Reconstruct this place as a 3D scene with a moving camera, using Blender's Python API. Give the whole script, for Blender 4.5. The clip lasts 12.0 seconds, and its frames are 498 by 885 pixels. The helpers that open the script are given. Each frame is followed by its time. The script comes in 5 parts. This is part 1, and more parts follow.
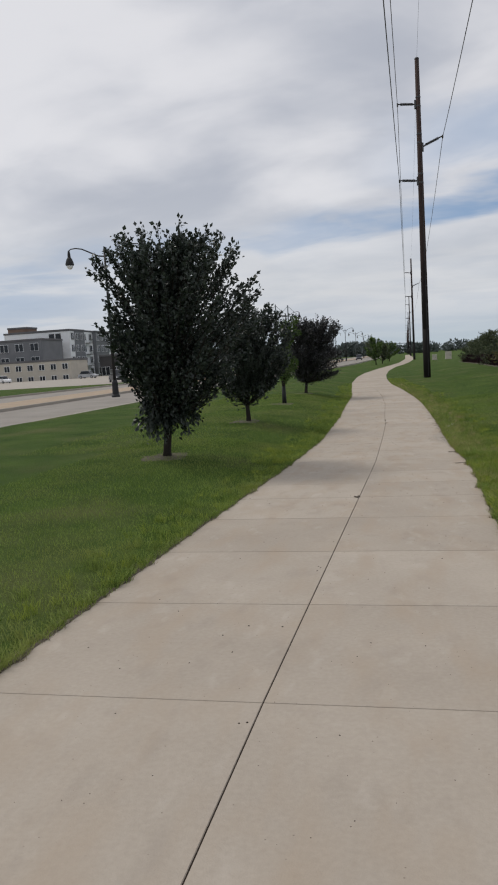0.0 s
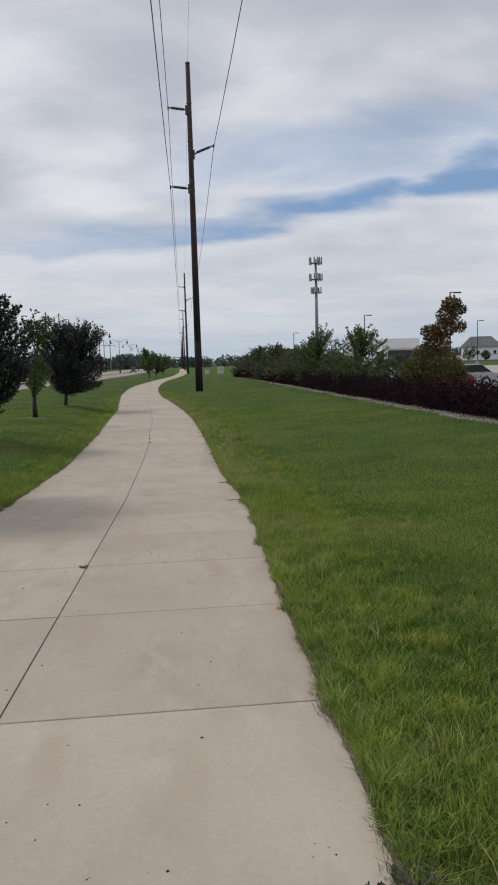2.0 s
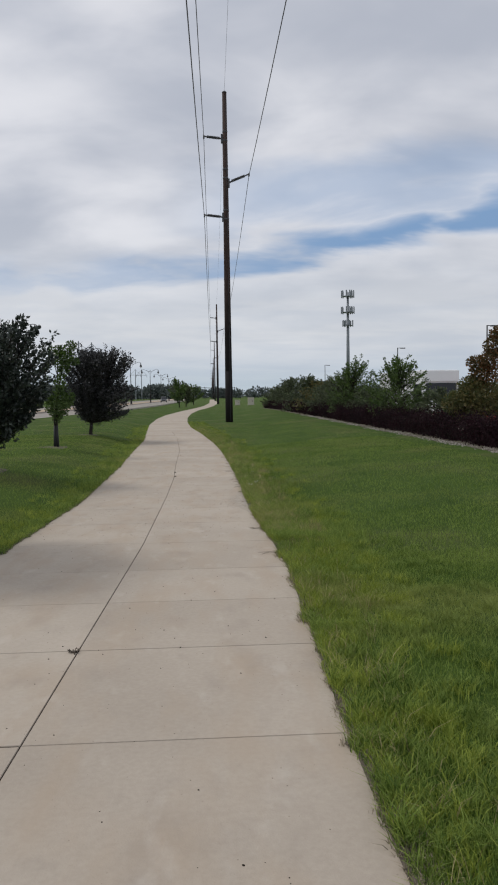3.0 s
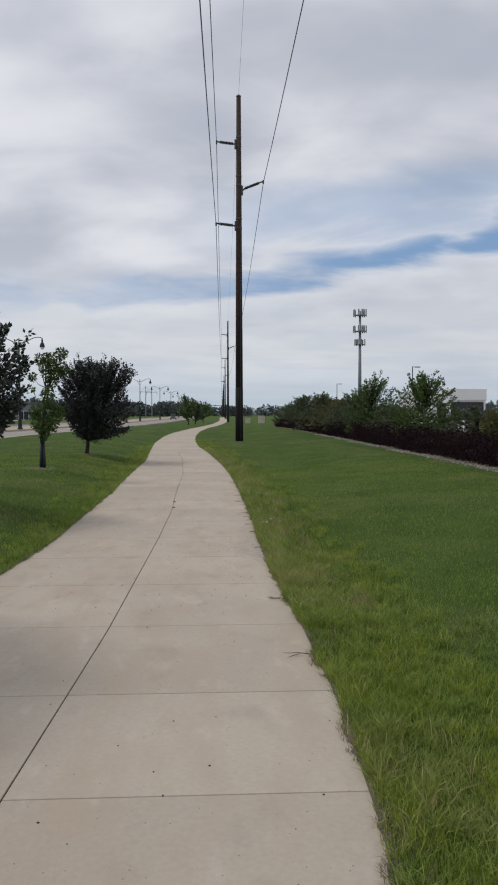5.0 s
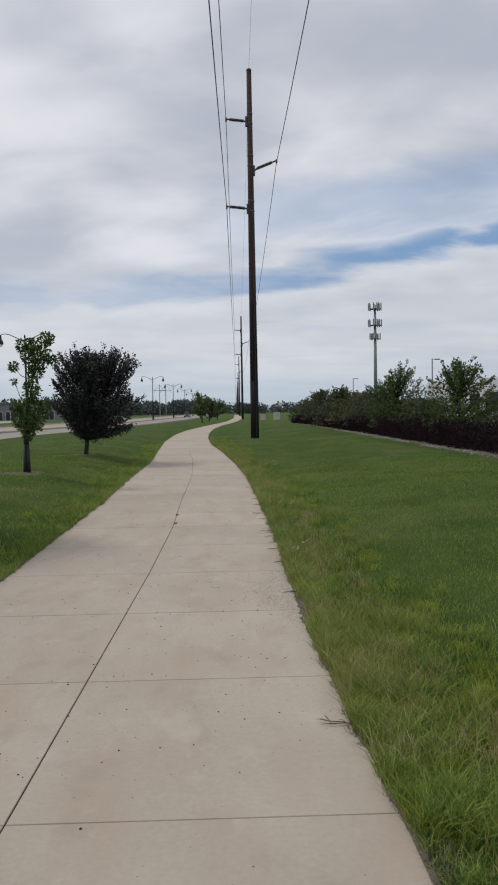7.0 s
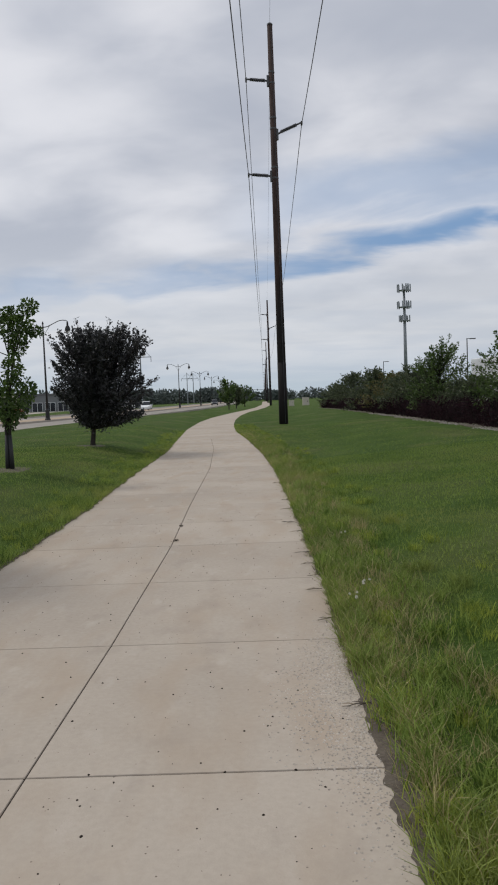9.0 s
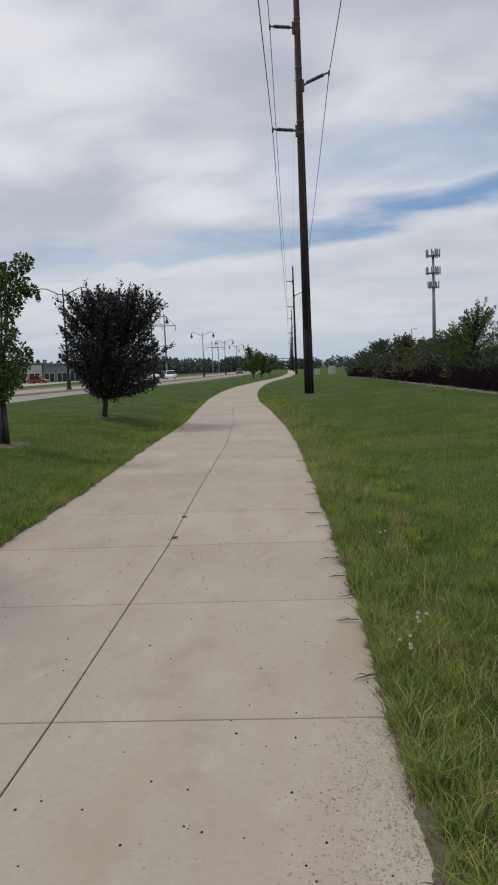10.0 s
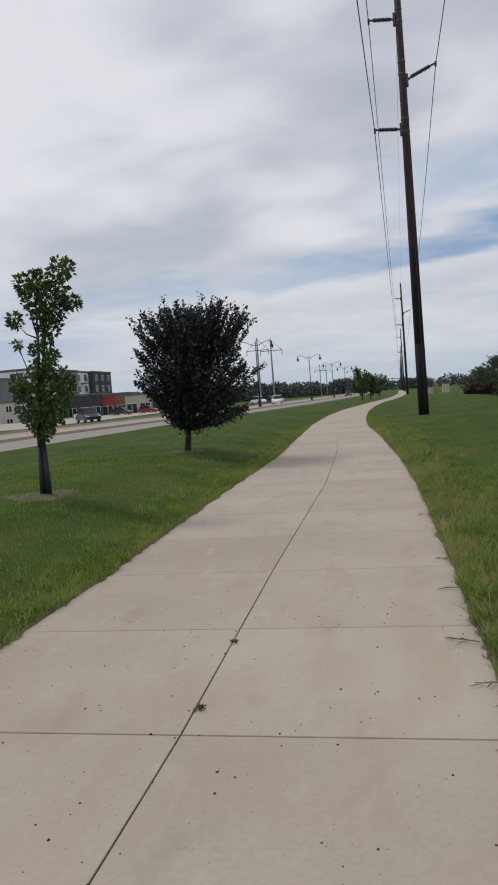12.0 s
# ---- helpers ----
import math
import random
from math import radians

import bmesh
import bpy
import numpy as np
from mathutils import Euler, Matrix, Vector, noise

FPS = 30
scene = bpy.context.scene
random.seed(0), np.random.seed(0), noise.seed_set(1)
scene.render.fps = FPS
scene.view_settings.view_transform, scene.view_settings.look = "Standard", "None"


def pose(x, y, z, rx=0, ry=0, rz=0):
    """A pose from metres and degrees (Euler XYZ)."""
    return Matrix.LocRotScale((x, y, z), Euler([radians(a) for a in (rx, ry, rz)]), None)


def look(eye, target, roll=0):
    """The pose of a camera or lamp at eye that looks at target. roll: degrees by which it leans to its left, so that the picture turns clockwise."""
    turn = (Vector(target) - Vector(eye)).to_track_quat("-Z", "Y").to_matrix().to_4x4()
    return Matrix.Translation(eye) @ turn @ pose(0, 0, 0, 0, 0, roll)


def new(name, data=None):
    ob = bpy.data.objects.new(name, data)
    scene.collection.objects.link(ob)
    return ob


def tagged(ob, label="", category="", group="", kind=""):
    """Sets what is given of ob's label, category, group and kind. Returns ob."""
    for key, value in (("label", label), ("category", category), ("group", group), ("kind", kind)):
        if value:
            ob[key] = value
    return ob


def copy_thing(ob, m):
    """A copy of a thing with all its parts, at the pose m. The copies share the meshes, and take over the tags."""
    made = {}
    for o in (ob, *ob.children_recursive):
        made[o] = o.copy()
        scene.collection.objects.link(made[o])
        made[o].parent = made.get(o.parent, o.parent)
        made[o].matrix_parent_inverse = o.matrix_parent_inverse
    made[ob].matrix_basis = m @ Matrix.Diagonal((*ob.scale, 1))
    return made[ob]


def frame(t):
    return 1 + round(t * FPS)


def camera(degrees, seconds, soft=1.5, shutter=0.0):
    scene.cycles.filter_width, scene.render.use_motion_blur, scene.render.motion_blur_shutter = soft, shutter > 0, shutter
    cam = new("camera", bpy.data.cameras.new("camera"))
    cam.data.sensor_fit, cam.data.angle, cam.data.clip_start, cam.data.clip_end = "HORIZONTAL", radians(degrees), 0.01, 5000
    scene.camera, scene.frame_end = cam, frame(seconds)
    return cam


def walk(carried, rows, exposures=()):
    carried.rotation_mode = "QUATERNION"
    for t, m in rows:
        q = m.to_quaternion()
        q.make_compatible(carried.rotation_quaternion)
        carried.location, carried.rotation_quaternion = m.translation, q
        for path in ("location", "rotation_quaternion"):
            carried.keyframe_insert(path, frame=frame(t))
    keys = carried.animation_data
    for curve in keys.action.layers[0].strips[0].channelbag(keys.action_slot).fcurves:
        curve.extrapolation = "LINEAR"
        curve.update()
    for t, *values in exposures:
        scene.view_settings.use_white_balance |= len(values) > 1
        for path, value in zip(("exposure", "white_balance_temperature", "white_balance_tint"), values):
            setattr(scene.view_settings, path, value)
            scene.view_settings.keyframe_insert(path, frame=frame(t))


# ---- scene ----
cam = camera(37.6, 12.0, soft=2.0)
PATH = [
    (0, (-0.097, 1.056, 1.656), (-0.51, 3.001, 1.434), -3.5),
    (0.5, (-0.02, 1.868, 1.613), (-0.171, 3.852, 1.406), -3.2),
    (1, (0.05, 2.579, 1.604), (0.055, 4.574, 1.455), -1.3),
    (1.5, (0.075, 3.394, 1.544), (0.342, 5.358, 1.273), -2.8),
    (2, (0.13, 4.174, 1.511), (0.323, 6.153, 1.296), -1.7),
    (2.5, (0.124, 4.942, 1.491), (0.284, 6.932, 1.37), -1.1),
    (3, (0.161, 5.672, 1.456), (0.278, 7.665, 1.328), -0.8),
    (5, (0.244, 8.46, 1.412), (0.335, 10.457, 1.334), -0.1),
    (5.5, (0.224, 9.155, 1.395), (0.308, 11.15, 1.287), -0.0),
    (6, (0.245, 10.019, 1.31), (0.321, 12.012, 1.171), -0.7),
    (6.5, (0.224, 10.719, 1.287), (0.266, 12.715, 1.159), -0.7),
    (7, (0.291, 11.438, 1.294), (0.341, 13.436, 1.209), -1.0),
    (7.2, (0.344, 11.737, 1.311), (0.385, 13.735, 1.245), -1.1),
    (9, (0.391, 14.527, 1.13), (0.361, 16.524, 1.012), -2.2),
    (9.5, (0.422, 15.24, 1.118), (0.333, 17.231, 0.946), -2.0),
    (10, (0.459, 16.052, 1.087), (0.356, 18.039, 0.888), -2.4),
    (10.5, (0.477, 16.755, 1.091), (0.305, 18.741, 0.934), -2.0),
    (11, (0.499, 17.501, 1.114), (0.338, 19.493, 1.043), -3.2),
    (11.5, (0.457, 18.331, 1.053), (0.181, 20.311, 0.981), -3.3),
    (12, (0.433, 19.103, 1.063), (0.035, 21.059, 0.946), -4.5),
]
walk(cam, [(t, look(eye, target, roll)) for t, eye, target, roll in PATH], exposures=[(0, -0.05, 6560, 10), (1.2, 0.0, 6500, 10), (5, 0.0, 6450, 10), (12, -0.03, 6450, 10)])

# ---- sky and sun ----
SUN_AZ, SUN_EL = radians(-62), radians(54)   # azimuth from +y towards +x
world = bpy.data.worlds.new("sky")
scene.world = world
world.use_nodes = True
wn, wl = world.node_tree.nodes, world.node_tree.links
wn.clear()


def wnode(kind, **values):
    n = wn.new(kind)
    for key, value in values.items():
        n.inputs[key].default_value = value
    return n


def wmath(op, a, b=None, clamp=False):
    n = wn.new("ShaderNodeMath")
    n.operation, n.use_clamp = op, clamp
    for k, v in ((0, a), (1, b)):
        if v is None:
            continue
        if isinstance(v, (int, float)):
            n.inputs[k].default_value = v
        else:
            wl.new(v, n.inputs[k])
    return n.outputs[0]


def wramp(value, lo, hi):
    n = wn.new("ShaderNodeMapRange")
    n.interpolation_type = "SMOOTHSTEP"
    wl.new(value, n.inputs["Value"])
    n.inputs["From Min"].default_value, n.inputs["From Max"].default_value = lo, hi
    return n.outputs["Result"]


def wmix(fac, a, b):
    n = wn.new("ShaderNodeMix")
    n.data_type = "RGBA"
    wl.new(fac, n.inputs[0])
    for k, v in ((6, a), (7, b)):
        if isinstance(v, tuple):
            n.inputs[k].default_value = v
        else:
            wl.new(v, n.inputs[k])
    return n.outputs[2]


sky = wn.new("ShaderNodeTexSky")
sky.sky_type, sky.sun_disc = "NISHITA", False
sky.sun_elevation, sky.sun_rotation = SUN_EL, SUN_AZ
coord = wn.new("ShaderNodeTexCoord")
split = wn.new("ShaderNodeSeparateXYZ")
wl.new(coord.outputs["Generated"], split.inputs[0])
up = wmath("MAXIMUM", split.outputs["Z"], 0.0)
flat = wmath("ADD", up, 0.30)
plane = wn.new("ShaderNodeCombineXYZ")
wl.new(wmath("DIVIDE", split.outputs["X"], flat), plane.inputs[0])
wl.new(wmath("DIVIDE", split.outputs["Y"], flat), plane.inputs[1])
stretch = wn.new("ShaderNodeMapping")
stretch.inputs["Scale"].default_value = (0.8, 1.15, 1.0)
stretch.inputs["Rotation"].default_value = (0, 0, 0.25)
stretch.inputs["Location"].default_value = (3.1, 1.7, 0)
wl.new(plane.outputs[0], stretch.inputs[0])
big = wnode("ShaderNodeTexNoise", Scale=1.5, Detail=3.0, Roughness=0.45, Distortion=0.15)
wl.new(stretch.outputs[0], big.inputs["Vector"])
fine = wnode("ShaderNodeTexNoise", Scale=4.0, Detail=4.0, Roughness=0.5, Distortion=0.25)
wl.new(stretch.outputs[0], fine.inputs["Vector"])
shade = wmath("ADD", wmath("MULTIPLY", big.outputs["Fac"], 0.62), wmath("MULTIPLY", fine.outputs["Fac"], 0.38))
cloud = wmix(wramp(shade, 0.36, 0.62), (4.75, 5.0, 5.65, 1), (7.9, 7.9, 8.2, 1))
# long wisps, drawn out towards the horizon
low_flat = wmath("ADD", up, 0.10)
sheet = wn.new("ShaderNodeCombineXYZ")
wl.new(wmath("DIVIDE", split.outputs["X"], low_flat), sheet.inputs[0])
wl.new(wmath("DIVIDE", split.outputs["Y"], low_flat), sheet.inputs[1])
drawn = wn.new("ShaderNodeMapping")
drawn.inputs["Scale"].default_value = (0.75, 1.0, 1.0)
drawn.inputs["Rotation"].default_value = (0, 0, -0.3)
drawn.inputs["Location"].default_value = (5.3, 0.4, 0)
wl.new(sheet.outputs[0], drawn.inputs[0])
wisps = wnode("ShaderNodeTexNoise", Scale=1.6, Detail=5.0, Roughness=0.54, Distortion=0.3)
wl.new(drawn.outputs[0], wisps.inputs["Vector"])
wisp = wmath("SUBTRACT", wisps.outputs["Fac"], 0.5)
# thin gap in the cloud sheet, climbing towards the right, with ragged edges, and a veiled one above it
slant = wmath("SUBTRACT", split.outputs["Z"], wmath("MULTIPLY", split.outputs["X"], 0.085))
wave = wmath("ADD", slant, wmath("MULTIPLY", wisp, 0.085))
width = wmath("MULTIPLY", wramp(split.outputs["X"], 0.0, 0.40), 0.034)
under = wramp(wmath("SUBTRACT", wave, wmath("MULTIPLY", width, 0.35)), 0.146, 0.170)
over = wmath("SUBTRACT", 1.0, wramp(wmath("SUBTRACT", wave, width), 0.166, 0.200))
gap = wmath("MULTIPLY", wmath("MULTIPLY", wmath("MULTIPLY", under, over), wramp(fine.outputs["Fac"], 0.30, 0.52)), wmath("ADD", 0.40, wmath("MULTIPLY", wramp(split.outputs["X"], -0.25, 0.22), 0.58)))
veil_wave = wmath("ADD", wmath("SUBTRACT", split.outputs["Z"], wmath("MULTIPLY", split.outputs["X"], 0.05)), wmath("MULTIPLY", wisp, 0.16))
veil = wmath("MULTIPLY", wramp(veil_wave, 0.195, 0.240), wmath("SUBTRACT", 1.0, wramp(veil_wave, 0.245, 0.315)))
veil = wmath("MULTIPLY", veil, wmath("MULTIPLY", wramp(split.outputs["X"], -0.10, 0.12), 0.5))
side_wave = wmath("ADD", split.outputs["Z"], wmath("MULTIPLY", wisp, 0.10))
side = wmath("MULTIPLY", wramp(side_wave, 0.055, 0.08), wmath("SUBTRACT", 1.0, wramp(side_wave, 0.10, 0.13)))
side = wmath("MULTIPLY", side, wmath("MULTIPLY", wmath("SUBTRACT", 1.0, wramp(split.outputs["X"], -0.48, -0.26)), 0.45))
low = wmath("SUBTRACT", 1.0, wramp(split.outputs["Z"], -0.01, 0.085))
clear = wmath("MAXIMUM", wmath("MAXIMUM", wmath("MAXIMUM", gap, veil), side), wmath("MULTIPLY", low, 0.72))
pale = wmath("MULTIPLY", wmath("SUBTRACT", 1.0, wramp(split.outputs["Z"], 0.08, 0.24)), 0.7)
cloud = wmix(pale, cloud, wmix(wramp(wisps.outputs["Fac"], 0.36, 0.62), (5.9, 6.25, 6.85, 1), (6.9, 7.05, 7.35, 1)))
colour = wmix(clear, cloud, wmix(low, (2.0, 3.35, 5.5, 1), (4.1, 5.3, 6.1, 1)))
both = wmix(wmath("MULTIPLY", 0.92, 1.0), sky.outputs[0], colour)
back = wnode("ShaderNodeBackground", Strength=0.1)
wl.new(both, back.inputs["Color"])
out = wn.new("ShaderNodeOutputWorld")
wl.new(back.outputs[0], out.inputs[0])

lamp = bpy.data.lights.new("sun", "SUN")
lamp.energy, lamp.angle, lamp.color = 1.3, radians(10), (1.0, 0.95, 0.87)
sun = new("sun", lamp)
sun.matrix_world = look((0, 0, 0), (-math.sin(SUN_AZ) * math.cos(SUN_EL), -math.cos(SUN_AZ) * math.cos(SUN_EL), -math.sin(SUN_EL)))


# ---- materials ----
def material(name, low, high, scale=3.0, fine=60.0, rough=0.85, bump=0.3, depth=0.01, metal=0.0, island=0.0, piece=0.0,
             stain=None, stain_scale=0.7, spec=0.5, through_leaf=0.0, stretch=(1, 1, 1)):
    """Two scales of variation between two colours, with stains and relief."""
    m = bpy.data.materials.new(name)
    m.use_nodes = True
    n, l = m.node_tree.nodes, m.node_tree.links
    b = n["Principled BSDF"]
    b.inputs["Roughness"].default_value, b.inputs["Metallic"].default_value = rough, metal
    b.inputs["Specular IOR Level"].default_value = spec
    co = n.new("ShaderNodeTexCoord")
    mp = n.new("ShaderNodeMapping")
    mp.inputs["Scale"].default_value = stretch
    geo = n.new("ShaderNodeNewGeometry")
    l.new(geo.outputs["Position"], mp.inputs[0])
    a, c = n.new("ShaderNodeTexNoise"), n.new("ShaderNodeTexNoise")
    a.inputs["Scale"].default_value, a.inputs["Detail"].default_value = scale, 5
    c.inputs["Scale"].default_value, c.inputs["Detail"].default_value = fine, 3
    l.new(mp.outputs[0], a.inputs["Vector"])
    l.new(mp.outputs[0], c.inputs["Vector"])

    def op(kind, x, y):
        q = n.new("ShaderNodeMath")
        q.operation = kind
        for k, v in ((0, x), (1, y)):
            if isinstance(v, (int, float)):
                q.inputs[k].default_value = v
            else:
                l.new(v, q.inputs[k])
        return q.outputs[0]

    fac = op("ADD", op("MULTIPLY", a.outputs["Fac"], 1.5), op("MULTIPLY", c.outputs["Fac"], 0.9))
    fac = op("SUBTRACT", fac, 0.7)
    if island:
        fac = op("ADD", fac, op("MULTIPLY", op("SUBTRACT", geo.outputs["Random Per Island"], 0.5), island))
    if piece:
        info = n.new("ShaderNodeObjectInfo")
        fac = op("ADD", fac, op("MULTIPLY", op("SUBTRACT", info.outputs["Random"], 0.5), piece))
    mix = n.new("ShaderNodeMix")
    mix.data_type, mix.clamp_factor = "RGBA", True
    l.new(fac, mix.inputs[0])
    mix.inputs[6].default_value, mix.inputs[7].default_value = (*low, 1), (*high, 1)
    col = mix.outputs[2]
    if stain:
        s = n.new("ShaderNodeTexNoise")
        s.inputs["Scale"].default_value, s.inputs["Detail"].default_value = stain_scale, 6
        l.new(mp.outputs[0], s.inputs["Vector"])
        r = n.new("ShaderNodeMapRange")
        r.inputs["From Min"].default_value, r.inputs["From Max"].default_value = 0.5, 0.72
        l.new(s.outputs["Fac"], r.inputs["Value"])
        mix2 = n.new("ShaderNodeMix")
        mix2.data_type = "RGBA"
        l.new(r.outputs[0], mix2.inputs[0])
        l.new(col, mix2.inputs[6])
        mix2.inputs[7].default_value = (*stain, 1)
        col = mix2.outputs[2]
    l.new(col, b.inputs["Base Color"])
    if bump:
        bp = n.new("ShaderNodeBump")
        bp.inputs["Strength"].default_value, bp.inputs["Distance"].default_value = bump, depth
        l.new(c.outputs["Fac"], bp.inputs["Height"])
        l.new(bp.outputs[0], b.inputs["Normal"])
    if through_leaf:
        tr = n.new("ShaderNodeBsdfTranslucent")
        l.new(col, tr.inputs["Color"])
        ms = n.new("ShaderNodeMixShader")
        ms.inputs[0].default_value = through_leaf
        l.new(b.outputs[0], ms.inputs[1])
        l.new(tr.outputs[0], ms.inputs[2])
        l.new(ms.outputs[0], n["Material Output"].inputs[0])
    return m


def concrete_material():
    """Broom-finished concrete: tone from slab to slab, warm blotches, mottling, pits and pale scuffs."""
    m = bpy.data.materials.new("path_concrete")
    m.use_nodes = True
    n, l = m.node_tree.nodes, m.node_tree.links
    b = n["Principled BSDF"]
    b.inputs["Roughness"].default_value, b.inputs["Specular IOR Level"].default_value = 0.92, 0.2
    geo, info = n.new("ShaderNodeNewGeometry"), n.new("ShaderNodeObjectInfo")

    def tex(scale, detail, stretch=(1, 1, 1)):
        mp, t = n.new("ShaderNodeMapping"), n.new("ShaderNodeTexNoise")
        mp.inputs["Scale"].default_value = stretch
        l.new(geo.outputs["Position"], mp.inputs[0])
        l.new(mp.outputs[0], t.inputs["Vector"])
        t.inputs["Scale"].default_value, t.inputs["Detail"].default_value = scale, detail
        return t.outputs["Fac"]

    def ramp(v, a, c):
        r = n.new("ShaderNodeMapRange")
        r.inputs["From Min"].default_value, r.inputs["From Max"].default_value = a, c
        l.new(v, r.inputs["Value"])
        return r.outputs[0]

    def op(kind, x, y):
        q = n.new("ShaderNodeMath")
        q.operation = kind
        for k, v in ((0, x), (1, y)):
            if isinstance(v, (int, float)):
                q.inputs[k].default_value = v
            else:
                l.new(v, q.inputs[k])
        return q.outputs[0]

    def mix(fac, a, c):
        q = n.new("ShaderNodeMix")
        q.data_type, q.clamp_factor = "RGBA", True
        l.new(fac, q.inputs[0])
        for k, v in ((6, a), (7, c)):
            if isinstance(v, tuple):
                q.inputs[k].default_value = (*v, 1)
            else:
                l.new(v, q.inputs[k])
        return q.outputs[2]

    tone = op("ADD", op("MULTIPLY", tex(0.9, 4), 1.1), op("MULTIPLY", op("SUBTRACT", info.outputs["Random"], 0.5), 0.4))
    tone = op("ADD", tone, op("SUBTRACT", op("MULTIPLY", tex(38, 4), 0.7), 0.4))
    col = mix(tone, (0.345, 0.298, 0.246), (0.47, 0.413, 0.346))
    warm = op("MULTIPLY", ramp(tex(2.1, 5, (1.6, 0.55, 1)), 0.47, 0.72), 0.62)
    col = mix(warm, col, (0.385, 0.310, 0.235))
    scuff = op("MULTIPLY", ramp(tex(6, 7, (1, 0.45, 1)), 0.6, 0.74), 0.28)
    col = mix(scuff, col, (0.55, 0.505, 0.45))
    grime = op("MULTIPLY", ramp(tex(4.4, 6, (1, 0.6, 1)), 0.56, 0.75), 0.28)
    col = mix(grime, col, (0.26, 0.22, 0.185))
    pits = n.new("ShaderNodeTexVoronoi")
    pits.inputs["Scale"].default_value = 21
    l.new(geo.outputs["Position"], pits.inputs["Vector"])
    pit = op("MULTIPLY", op("LESS_THAN", pits.outputs["Distance"], 0.075), ramp(tex(5, 3), 0.5, 0.62))
    col = mix(pit, col, (0.17, 0.14, 0.115))
    l.new(col, b.inputs["Base Color"])
    bp = n.new("ShaderNodeBump")
    bp.inputs["Strength"].default_value, bp.inputs["Distance"].default_value = 0.35, 0.004
    l.new(op("SUBTRACT", op("ADD", tex(120, 3), op("MULTIPLY", tex(7, 5), 1.5)), op("MULTIPLY", pit, 1.5)), bp.inputs["Height"])
    l.new(bp.outputs[0], b.inputs["Normal"])
    return m


